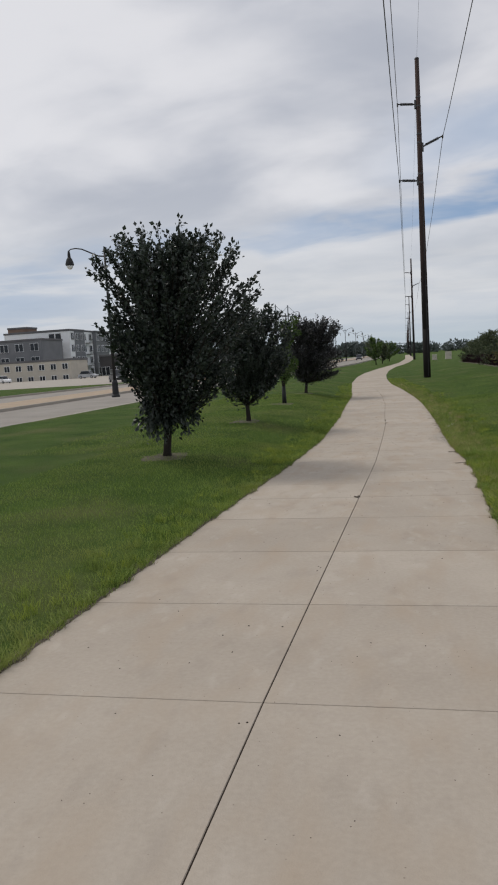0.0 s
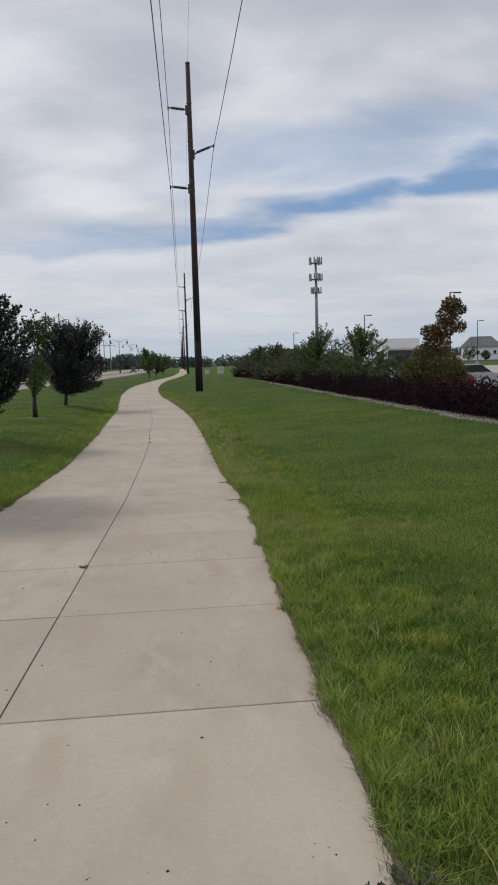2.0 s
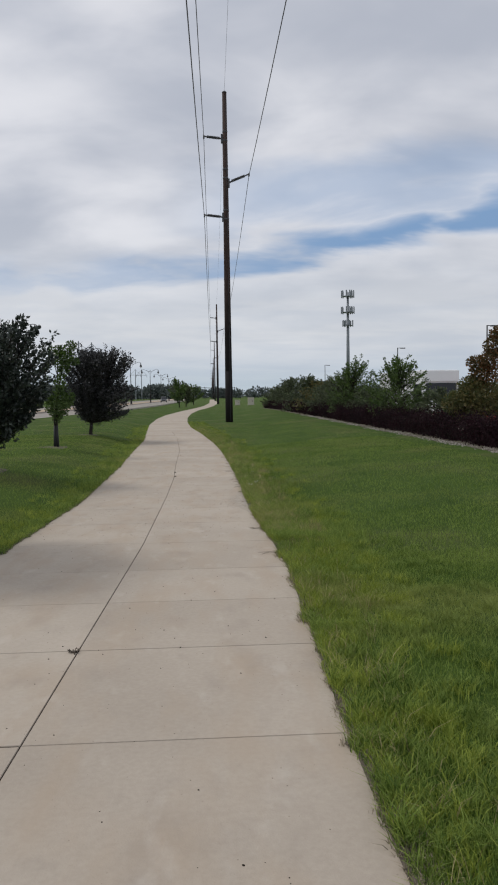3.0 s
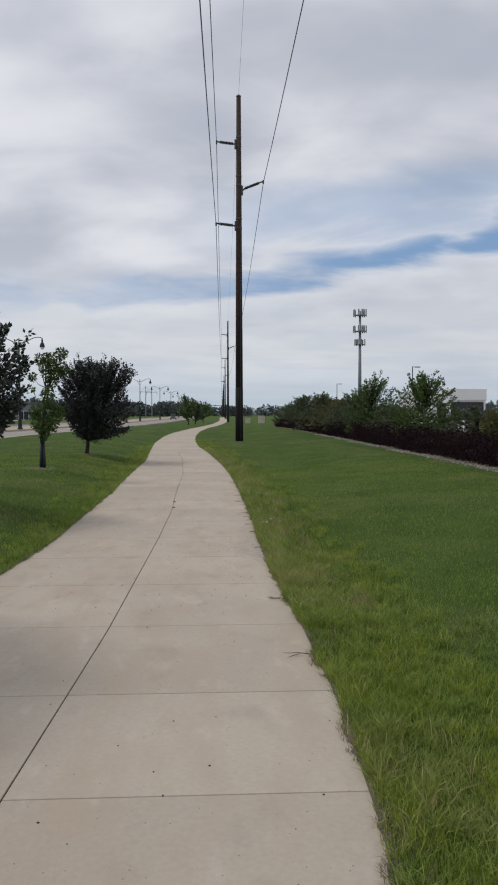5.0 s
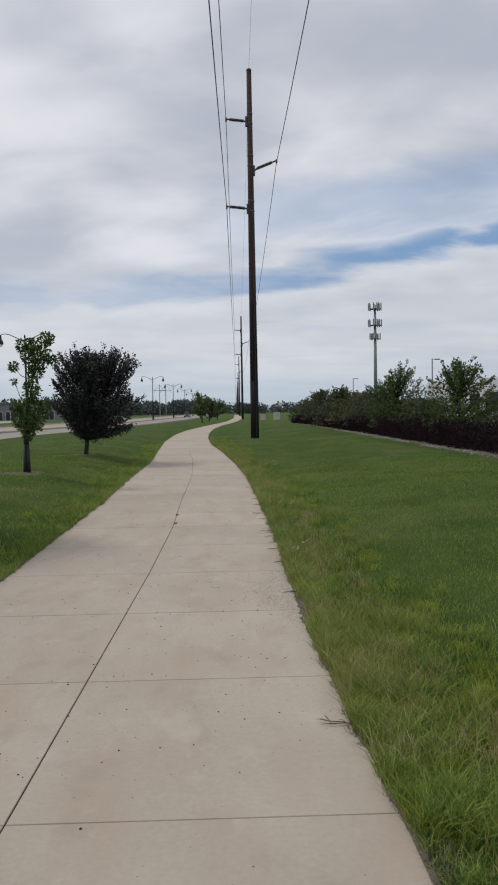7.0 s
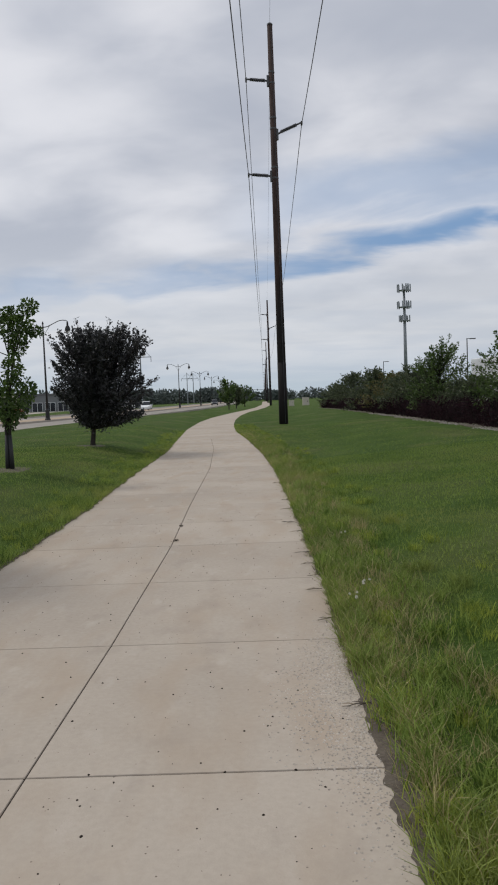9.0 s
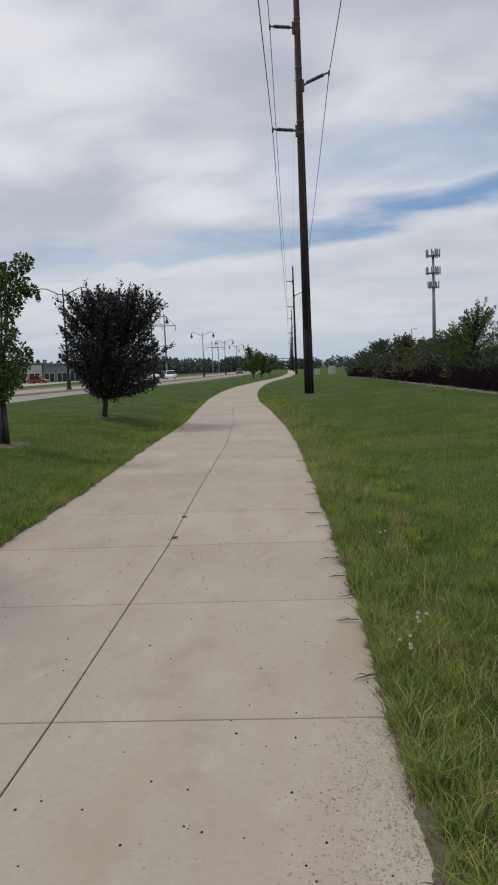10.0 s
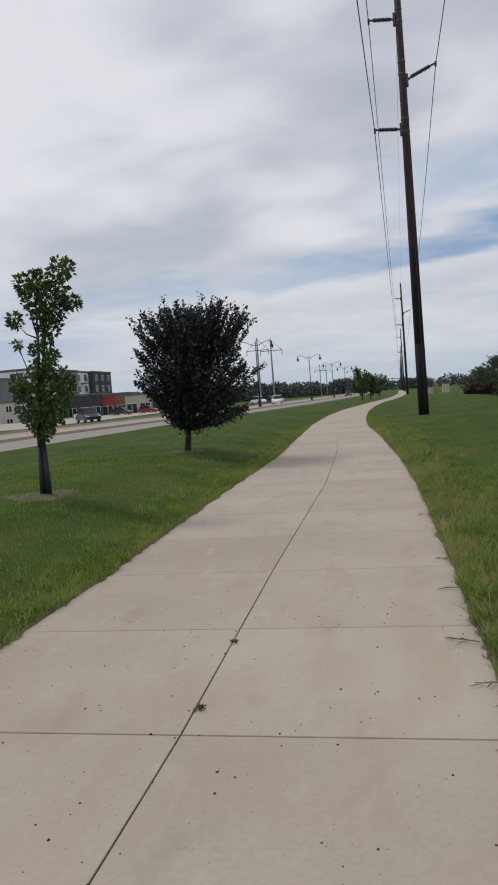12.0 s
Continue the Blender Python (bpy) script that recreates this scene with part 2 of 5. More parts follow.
M = {
    "concrete": concrete_material(),
    "joint": material("joint", (0.012, 0.010, 0.008), (0.045, 0.036, 0.028), 9, 60, 0.97, 0.6, 0.01, spec=0.1),
    "thatch": material("dead_thatch", (0.15, 0.125, 0.090), (0.42, 0.36, 0.26), 3, 12, 0.9, 0, island=1.0, spec=0.15, through_leaf=0.2),
    "soil": material("soil", (0.070, 0.058, 0.047), (0.175, 0.148, 0.118), 5, 60, 0.97, 0.6, 0.02, spec=0.2),
    "lawn": material("lawn", (0.030, 0.064, 0.010), (0.086, 0.138, 0.026), 0.9, 34, 0.95, 1.0, 0.06, stain=(0.112, 0.126, 0.044), stain_scale=0.4, spec=0.1),
    "blade": material("grass_blade", (0.074, 0.135, 0.022), (0.315, 0.41, 0.092), 0.8, 7, 0.7, 0, island=1.2, spec=0.28, through_leaf=0.4, stain=(0.31, 0.335, 0.098), stain_scale=0.5),
    "lime": material("lime_grass_blade", (0.15, 0.215, 0.025), (0.42, 0.475, 0.090), 1.2, 7, 0.7, 0, island=1.0, spec=0.28, through_leaf=0.42),
    "dryblade": material("dry_grass_blade", (0.22, 0.195, 0.075), (0.56, 0.48, 0.25), 2, 9, 0.8, 0, island=0.9, spec=0.2, through_leaf=0.3),
    "asphalt": material("road_concrete", (0.235, 0.215, 0.19), (0.325, 0.30, 0.268), 0.6, 20, 0.9, 0.2, 0.004, spec=0.2),
    "kerb": material("kerb_concrete", (0.30, 0.27, 0.23), (0.42, 0.38, 0.33), 1, 30, 0.9, 0.2, 0.004),
    "median": material("median_paving", (0.30, 0.22, 0.15), (0.42, 0.33, 0.23), 1, 25, 0.9, 0.3, 0.01),
    "wood": material("pole_wood", (0.022, 0.015, 0.014), (0.086, 0.055, 0.049), 3, 26, 0.85, 0.6, 0.01, stretch=(6, 6, 0.35), spec=0.2),
    "tar": material("pole_butt", (0.012, 0.0105, 0.0105), (0.020, 0.0175, 0.0175), 3, 30, 0.85, 0.5, 0.01, stretch=(4, 4, 0.4), spec=0.2),
    "insulator": material("insulator_grey", (0.05, 0.05, 0.055), (0.09, 0.09, 0.1), 6, 60, 0.55, 0),
    "wire": material("wire", (0.03, 0.03, 0.035), (0.05, 0.05, 0.055), 3, 30, 0.5, 0),
    "bark": material("bark", (0.016, 0.014, 0.012), (0.055, 0.046, 0.040), 8, 70, 0.95, 0.7, 0.01, stretch=(1, 1, 0.3), spec=0.15),
    "leaf_dark": material("leaf_dark", (0.013, 0.020, 0.016), (0.062, 0.080, 0.062), 1.6, 9, 0.42, 0, island=0.9, spec=0.5, through_leaf=0.15),
    "leaf_plum": material("leaf_plum", (0.010, 0.012, 0.012), (0.066, 0.066, 0.068), 1.6, 9, 0.42, 0, island=0.9, spec=0.5, through_leaf=0.12),
    "wrap": material("trunk_wrap", (0.010, 0.010, 0.011), (0.020, 0.020, 0.022), 6, 50, 0.6, 0.2, 0.004),
    "leaf_green": material("leaf_green", (0.035, 0.070, 0.014), (0.105, 0.165, 0.035), 1.6, 9, 0.55, 0, island=0.9, through_leaf=0.3),
    "leaf_grey": material("leaf_grey", (0.034, 0.052, 0.026), (0.125, 0.150, 0.070), 1.6, 9, 0.6, 0, island=0.9, through_leaf=0.3),
    "leaf_rust": material("leaf_rust", (0.065, 0.070, 0.024), (0.235, 0.105, 0.042), 0.9, 7, 0.6, 0, island=1.1, through_leaf=0.3),
    "leaf_turning": material("leaf_turning", (0.050, 0.078, 0.022), (0.185, 0.145, 0.050), 0.9, 7, 0.6, 0, island=0.9, through_leaf=0.3),
    "leaf_purple": material("leaf_purple", (0.009, 0.005, 0.007), (0.036, 0.013, 0.018), 1.4, 11, 0.75, 0, island=0.9, spec=0.15, through_leaf=0.15),
    "mulch": material("mulch", (0.05, 0.043, 0.028), (0.16, 0.14, 0.095), 6, 50, 0.97, 0.8, 0.03),
    "grain": material("bared_stone_grain", (0.30, 0.27, 0.235), (0.58, 0.53, 0.47), 6, 40, 0.9, 0, island=1.0, spec=0.2),
    "gravel": material("gravel", (0.20, 0.18, 0.16), (0.50, 0.46, 0.42), 4, 40, 0.95, 0.8, 0.03, island=0.8),
    "black": material("black_metal", (0.012, 0.012, 0.013), (0.022, 0.022, 0.024), 6, 60, 0.5, 0, metal=0.3),
    "steel": material("galvanised_steel", (0.20, 0.22, 0.24), (0.30, 0.32, 0.34), 2, 30, 0.55, 0.1, 0.002, metal=0.4),
    "white": material("white_paint", (0.76, 0.77, 0.78), (0.86, 0.87, 0.88), 1, 20, 0.45, 0.05, 0.002),
    "cream": material("cream_render", (0.42, 0.39, 0.33), (0.54, 0.50, 0.43), 0.5, 8, 0.9, 0.1, 0.01),
    "greywall": material("grey_cladding", (0.15, 0.155, 0.165), (0.21, 0.215, 0.225), 0.5, 8, 0.8, 0.1, 0.01),
    "darkwall": material("dark_cladding", (0.045, 0.042, 0.045), (0.075, 0.07, 0.07), 0.5, 8, 0.8, 0.1, 0.01),
    "redwall": material("red_cladding", (0.24, 0.035, 0.028), (0.34, 0.055, 0.045), 0.5, 8, 0.75, 0.1, 0.01),
    "brickwall": material("brown_brick", (0.16, 0.105, 0.08), (0.25, 0.17, 0.13), 0.5, 8, 0.9, 0.1, 0.01),
    "roof": material("roof_felt", (0.10, 0.10, 0.105), (0.16, 0.16, 0.165), 0.5, 8, 0.9, 0.1, 0.01),
    "glass": material("window_glass", (0.016, 0.019, 0.024), (0.028, 0.032, 0.040), 1, 6, 0.12, 0, spec=0.35),
    "tyre": material("tyre", (0.010, 0.010, 0.010), (0.02, 0.02, 0.02), 8, 50, 0.9, 0.2, 0.004),
    "redpaint": material("red_car_paint", (0.22, 0.012, 0.012), (0.28, 0.02, 0.018), 1, 8, 0.3, 0, spec=0.6),
    "darkpaint": material("dark_car_paint", (0.018, 0.02, 0.026), (0.03, 0.034, 0.04), 1, 8, 0.3, 0, spec=0.6),
    "silver": material("silver_car_paint", (0.34, 0.35, 0.37), (0.44, 0.45, 0.47), 1, 8, 0.35, 0, metal=0.3),
    # distance haze is mixed into this colour: paler and bluer than near leaves
    "haze_trees": material("hazed_far_foliage", (0.085, 0.105, 0.10), (0.15, 0.17, 0.155), 0.06, 0.5, 0.95, 0, island=0.7, spec=0.1),
    "twig": material("dry_twig", (0.05, 0.04, 0.03), (0.13, 0.105, 0.08), 9, 60, 0.9, 0, island=0.6),
    "clover": material("clover_flower", (0.55, 0.53, 0.45), (0.75, 0.73, 0.66), 9, 60, 0.9, 0),
}



def soak_pole():
    """Dark preservative soaked into the lower third of the pole, with a ragged upper edge."""
    n, l = M["wood"].node_tree.nodes, M["wood"].node_tree.links
    b = n["Principled BSDF"]
    old = b.inputs["Base Color"].links[0].from_socket
    geo, sep, tex = n.new("ShaderNodeNewGeometry"), n.new("ShaderNodeSeparateXYZ"), n.new("ShaderNodeTexNoise")
    mp = n.new("ShaderNodeMapping")
    mp.inputs["Scale"].default_value = (5, 5, 0.5)
    l.new(geo.outputs["Position"], mp.inputs[0])
    l.new(mp.outputs[0], tex.inputs["Vector"])
    tex.inputs["Scale"].default_value, tex.inputs["Detail"].default_value = 1.2, 4
    l.new(geo.outputs["Position"], sep.inputs[0])
    add = n.new("ShaderNodeMath")
    add.operation = "MULTIPLY_ADD"
    l.new(tex.outputs["Fac"], add.inputs[0])
    add.inputs[1].default_value = 7.0
    l.new(sep.outputs["Z"], add.inputs[2])
    r = n.new("ShaderNodeMapRange")
    r.inputs["From Min"].default_value, r.inputs["From Max"].default_value = 9.5, 12.5
    l.new(add.outputs[0], r.inputs["Value"])
    mix = n.new("ShaderNodeMix")
    mix.data_type = "RGBA"
    l.new(r.outputs[0], mix.inputs[0])
    mix.inputs[6].default_value = (0.016, 0.014, 0.014, 1)
    l.new(old, mix.inputs[7])
    l.new(mix.outputs[2], b.inputs["Base Color"])


soak_pole()

# ---- small builders ----
def mesh_of(name, verts, faces, mats, index=None):
    me = bpy.data.meshes.new(name)
    me.from_pydata(np.asarray(verts).tolist(), [], np.asarray(faces).tolist() if isinstance(faces, np.ndarray) else faces)
    for m in mats if isinstance(mats, (list, tuple)) else (mats,):
        me.materials.append(m)
    if index is not None:
        me.polygons.foreach_set("material_index", index)
    me.update()
    return me


def part(name, bm, mat, parent=None, label="", smooth=False):
    """Links a bmesh as one mesh object under a thing or a part."""
    me = bpy.data.meshes.new(name)
    bm.normal_update()
    bm.to_mesh(me)
    bm.free()
    if mat:
        me.materials.append(mat)
    if smooth:
        me.shade_smooth()
    ob = new(name, me)
    if parent:
        ob.parent = parent
    if label:
        tagged(ob, label)
    return ob


def meshpart(name, me, parent=None, label=""):
    ob = new(name, me)
    if parent:
        ob.parent = parent
    if label:
        tagged(ob, label)
    return ob


def box(bm, x0, x1, y0, y1, z0, z1, bevel=0.0):
    r = bmesh.ops.create_cube(bm, size=1.0, matrix=Matrix.Translation(((x0 + x1) / 2, (y0 + y1) / 2, (z0 + z1) / 2)) @ Matrix.Diagonal((x1 - x0, y1 - y0, z1 - z0, 1)))
    if bevel:
        es = list({e for v in r["verts"] for e in v.link_edges})
        bmesh.ops.bevel(bm, geom=es, offset=bevel, segments=2, affect="EDGES", profile=0.6)
    return bm


def bx(x0, x1, y0, y1, z0, z1, bevel=0.0):
    return box(bmesh.new(), x0, x1, y0, y1, z0, z1, bevel)


def tube(bm, points, radii, sides=8, cap=True):
    """A tapered tube along points."""
    pts = [Vector(p) for p in points]
    rings = []
    for i, p in enumerate(pts):
        d = (pts[min(i + 1, len(pts) - 1)] - pts[max(i - 1, 0)]).normalized()
        a = d.orthogonal().normalized() if abs(d.z) < 0.95 else Vector((1, 0, 0)).cross(d).normalized()
        b = d.cross(a)
        rings.append([bm.verts.new(p + (a * math.cos(k * math.tau / sides) + b * math.sin(k * math.tau / sides)) * radii[i]) for k in range(sides)])
    for r, q in zip(rings, rings[1:]):
        for k in range(sides):
            bm.faces.new((r[k], r[(k + 1) % sides], q[(k + 1) % sides], q[k]))
    if cap:
        bm.faces.new(rings[0][::-1])
        bm.faces.new(rings[-1])
    return bm


def lathe(bm, profile, sides=16, at=(0, 0, 0)):
    at = Vector(at)
    rings = [[bm.verts.new(at + Vector((r * math.cos(k * math.tau / sides), r * math.sin(k * math.tau / sides), z))) for k in range(sides)] for r, z in profile]
    for r, q in zip(rings, rings[1:]):
        for k in range(sides):
            bm.faces.new((r[k], r[(k + 1) % sides], q[(k + 1) % sides], q[k]))
    bm.faces.new(rings[0][::-1])
    bm.faces.new(rings[-1])
    return bm


def thing(name, at, label, category, group="", turn=0.0):
    ob = new(name)
    ob.matrix_basis = pose(*at, 0, 0, turn)
    return tagged(ob, label, category, group)


def smooth(a, b, v):
    t = min(1.0, max(0.0, (v - a) / (b - a)))
    return t * t * (3 - 2 * t)


def along(table, y):
    """Reads a table of (y, value) with soft joins."""
    if y <= table[0][0]:
        return table[0][1]
    for (a, u), (b, v) in zip(table, table[1:]):
        if y <= b:
            return u + (v - u) * ((y - a) / (b - a))
    return table[-1][1]


# ---- the lie of the land ----
LEFT_EDGE = [(-8, -2.42), (5, -2.36), (9, -2.26), (13, -2.10), (18, -2.02), (25, -2.12), (30, -2.32), (37, -2.5), (45, -3.0), (55, -3.6), (68, -3.95), (80, -3.85), (100, -2.85), (118, -1.6), (142, -0.3), (200, 1.2), (400, 2.5)]
RIGHT_EDGE = [(-8, 0.78), (4, 0.75), (6.5, 0.76), (9, 0.80), (11, 0.87), (12.5, 0.93), (14, 0.915), (16, 0.85), (17.3, 0.835), (19, 0.84), (20.5, 0.86), (25, 0.8), (30, 0.68), (35, 0.45), (42, -0.05), (50, -0.75), (60, -1.2), (70, -1.42), (85, -1.4), (104, -0.75), (118, 0.3), (142, 1.6), (200, 3.6), (400, 5.0)]
MIDDLE = [(-8, -0.98), (4.4, -0.81), (9, -0.70), (14, -0.585), (18, -0.578), (22, -0.572), (25, -0.655), (31, -0.76), (38, -1.1), (50, -2.05), (60, -2.45)]
KERB = [(-60, -13.2), (60, -13.0), (80, -11.4), (110, -9.6), (150, -8.3), (250, -7.4), (600, -7.0)]


def path_z(y):
    return 0.0065 - 0.025 * (min(y, 19) - 4.26) - 0.04 * smooth(19, 40, y) if y > -10 else 0.363


def land(x, y):
    """Height of the lawn."""
    l, r, k = along(LEFT_EDGE, y), along(RIGHT_EDGE, y), along(KERB, y)
    p = path_z(y)
    far = smooth(70, 130, y)
    if x < l:
        side = (-0.05 - 0.04 * smooth(25, 40, y)) * (1 - far) - 0.3 * far
        side += 0.10 * smooth(8, 0, y)
        t = smooth(0, 2.4, l - x)
        z = p + (side - p) * t
    elif x > r:
        side = -0.10 * (1 - far) - 0.35 * far
        z = p + (side - p) * smooth(0.3 + 2.5 * smooth(30, 50, y), 5.5 + 1.5 * smooth(30, 50, y), x - r)
    else:
        z = p
    if x > 10:
        z += (-0.5 - z) * smooth(10, 12, x)
    z += 0.025 * noise.noise((x * 0.35, y * 0.35, 0.0)) * smooth(0.2, 1.5, max(l - x, x - r))
    return z


def ground_z(x, y):
    l, r, k = along(LEFT_EDGE, y), along(RIGHT_EDGE, y), along(KERB, y)
    if l - 0.02 < x < r + 0.02:
        return path_z(y) - 0.12
    if x < k - 0.05:
        return -0.55
    return land(x, y) + 0.012 - 0.02 * smooth(0.25, 0.0, max(l - x, x - r))


def build_ground():
    xs = sorted(set([-3000, -1500, -700, -300, -120, -60, -40, -30, -22, -18] + [round(-14 + 0.5 * i, 2) for i in range(15)] + [round(-7 + 0.22 * i, 2) for i in range(70)] + [9, 10, 12, 15, 20, 30, 50, 90, 150, 300, 700, 1500, 3000]))
    ys = sorted(set([-600, -200, -80, -40, -20] + [round(-10 + 0.4 * i, 2) for i in range(130)] + [42 + 1.5 * i for i in range(80)] + [165, 180, 200, 230, 260, 300, 350, 400, 500, 700, 1000, 1500, 2500, 4000]))
    verts, row = [], len(xs)
    for y in ys:
        l, r, k = along(LEFT_EDGE, y), along(RIGHT_EDGE, y), along(KERB, y)
        line = list(xs)
        for edge, d in ((l, -0.02), (r, 0.02), (k, 0.02)):    # snap a column to each edge
            i = min(range(row), key=lambda q: abs(line[q] - edge))
            line[i] = edge + d
        for x in line:
            verts.append((x, y, ground_z(x, y)))
    faces = [(j * row + i, j * row + i + 1, (j + 1) * row + i + 1, (j + 1) * row + i) for j in range(len(ys) - 1) for i in range(row - 1)]
    me = mesh_of("ground", verts, faces, M["lawn"])
    me.shade_smooth()
    ob = new("ground", me)
    tagged(ob, "mown green lawn with dry patches beside the path", "lawn", kind="structure")


build_ground()


def ribbon(name, left, right, ys, z, mat, label, category, thick=0.0):
    verts, faces = [], []
    for y in ys:
        verts += [(left(y), y, z(y)), (right(y), y, z(y))]
    n = len(ys)
    faces = [(2 * i, 2 * i + 1, 2 * i + 3, 2 * i + 2) for i in range(n - 1)]
    if thick:
        verts += [(x, y, q - thick) for x, y, q in verts]
        m = 2 * n
        for i in range(n - 1):
            faces += [(2 * i + 1, m + 2 * i + 1, m + 2 * i + 3, 2 * i + 3), (m + 2 * i, 2 * i, 2 * i + 2, m + 2 * i + 2)]
        faces += [(m, m + 1, 1, 0), (2 * n - 2, 2 * n - 1, m + 2 * n - 1, m + 2 * n - 2)]
    ob = new(name, mesh_of(name, verts, faces, mat))
    return tagged(ob, label, category, kind="structure")


ROAD_Z = -0.22
road_ys = [-300, -100, -50] + [-20 + 10 * i for i in range(40)] + [450, 600, 900]
ribbon("road", lambda y: along(KERB, y) - 7.4, lambda y: along(KERB, y) - 0.16, road_ys, lambda y: ROAD_Z, M["asphalt"], "pale grey concrete carriageway beyond the lawn", "road", 0.2)
ribbon("road_2", lambda y: along(KERB, y) - 19.4, lambda y: along(KERB, y) - 11.8, road_ys, lambda y: ROAD_Z, M["asphalt"], "far pale concrete carriageway beyond the median", "road", 0.2)
ribbon("median", lambda y: along(KERB, y) - 11.6, lambda y: along(KERB, y) - 7.6, road_ys, lambda y: -0.06, M["median"], "tan paved median strip between the carriageways", "median", 0.4)
for nm, off in (("kerb_1", 0.0), ("kerb_2", -7.4), ("kerb_3", -11.6), ("kerb_4", -19.4)):
    ribbon(nm, lambda y: along(KERB, y) + off - 0.18, lambda y: along(KERB, y) + off, road_ys, lambda y: -0.055, M["kerb"], "weathered concrete kerb beside the carriageway", "kerb", 0.4)
ribbon("verge", lambda y: along(KERB, y) - 320, lambda y: along(KERB, y) - 19.6, road_ys, lambda y: -0.10, M["lawn"], "grass verge on the far side of the road", "verge", 0.3)

# ---- path of cast slabs ----
JOINTS = [-6.3, -4.77, -3.25, -1.72, -0.2, 1.32, 2.85, 4.37, 5.9, 7.42, 8.94, 10.27, 11.45, 12.65, 14.14, 15.70, 17.30, 18.96, 20.52, 22.06, 23.5, 25.0]
while JOINTS[-1] < 62:
    JOINTS.append(JOINTS[-1] + 1.524)
pavement = ribbon("pavement", lambda y: along(LEFT_EDGE, y) + 0.03, lambda y: along(RIGHT_EDGE, y) - 0.03, [-6.3 + 0.1 * i for i in range(690)], lambda y: path_z(y) - 0.0045, M["joint"], "pale concrete path of saw-jointed slabs", "path", 0.1)


def slab(y0, y1, left, right):
    """One cast slab with softened edges; each edge follows the path's bend."""
    n = 3
    ys = [y0 + (y1 - y0) * i / n for i in range(n + 1)]
    rim = [(left(y), y) for y in ys] + [(right(y), y) for y in reversed(ys)]
    cx, cy = sum(p[0] for p in rim) / len(rim), sum(p[1] for p in rim) / len(rim)
    bm = bmesh.new()
    top = [bm.verts.new((x + 0.0025 * (1 if x < cx else -1), y + 0.0025 * (1 if y < cy else -1), path_z(y))) for x, y in rim]
    mid = [bm.verts.new((x, y, path_z(y) - 0.004)) for x, y in rim]
    low = [bm.verts.new((x, y, path_z(y) - 0.09)) for x, y in rim]
    bm.faces.new(top[::-1])
    k = len(rim)
    for a, b in ((top, mid), (mid, low)):
        for i in range(k):
            bm.faces.new((a[i], a[(i + 1) % k], b[(i + 1) % k], b[i]))
    bmesh.ops.recalc_face_normals(bm, faces=bm.faces)
    return bm


def build_slabs():
    rng = random.Random(5)
    width = [rng.choice((0.0022, 0.0028, 0.0034, 0.0042)) for _ in JOINTS]
    for k, (y0, y1) in enumerate(zip(JOINTS, JOINTS[1:])):
        a, b, m = width[k], width[k + 1], 0.0029
        wide = 0.004      # the joint by the first tree has opened up on one side
        if y1 < 46:
            part("slab", slab(y0 + (a + wide if y0 == 8.94 else a), y1 - (b + wide if y1 == 8.94 else b), lambda y: along(LEFT_EDGE, y), lambda y: along(MIDDLE, y) - m), M["concrete"], pavement)
            part("slab", slab(y0 + a, y1 - b, lambda y: along(MIDDLE, y) + m, lambda y: along(RIGHT_EDGE, y)), M["concrete"], pavement)
        else:
            part("slab", slab(y0 + 0.003, y1 - 0.003, lambda y: along(LEFT_EDGE, y), lambda y: along(RIGHT_EDGE, y)), M["concrete"], pavement)


ribbon("pavement_far", lambda y: along(LEFT_EDGE, y), lambda y: along(RIGHT_EDGE, y), [JOINTS[-1] + 0.01] + [64 + 2 * i for i in range(70)] + [230, 300, 400], lambda y: path_z(y), M["concrete"], "winding pale concrete path in the distance", "path", 0.1)


# ---- utility poles and wires ----
ARMS = [(19.68, -1.45, 0.16), (17.15, 1.62, 0.62), (14.38, -1.5, 0.16)]   # height, reach, rise of each arm


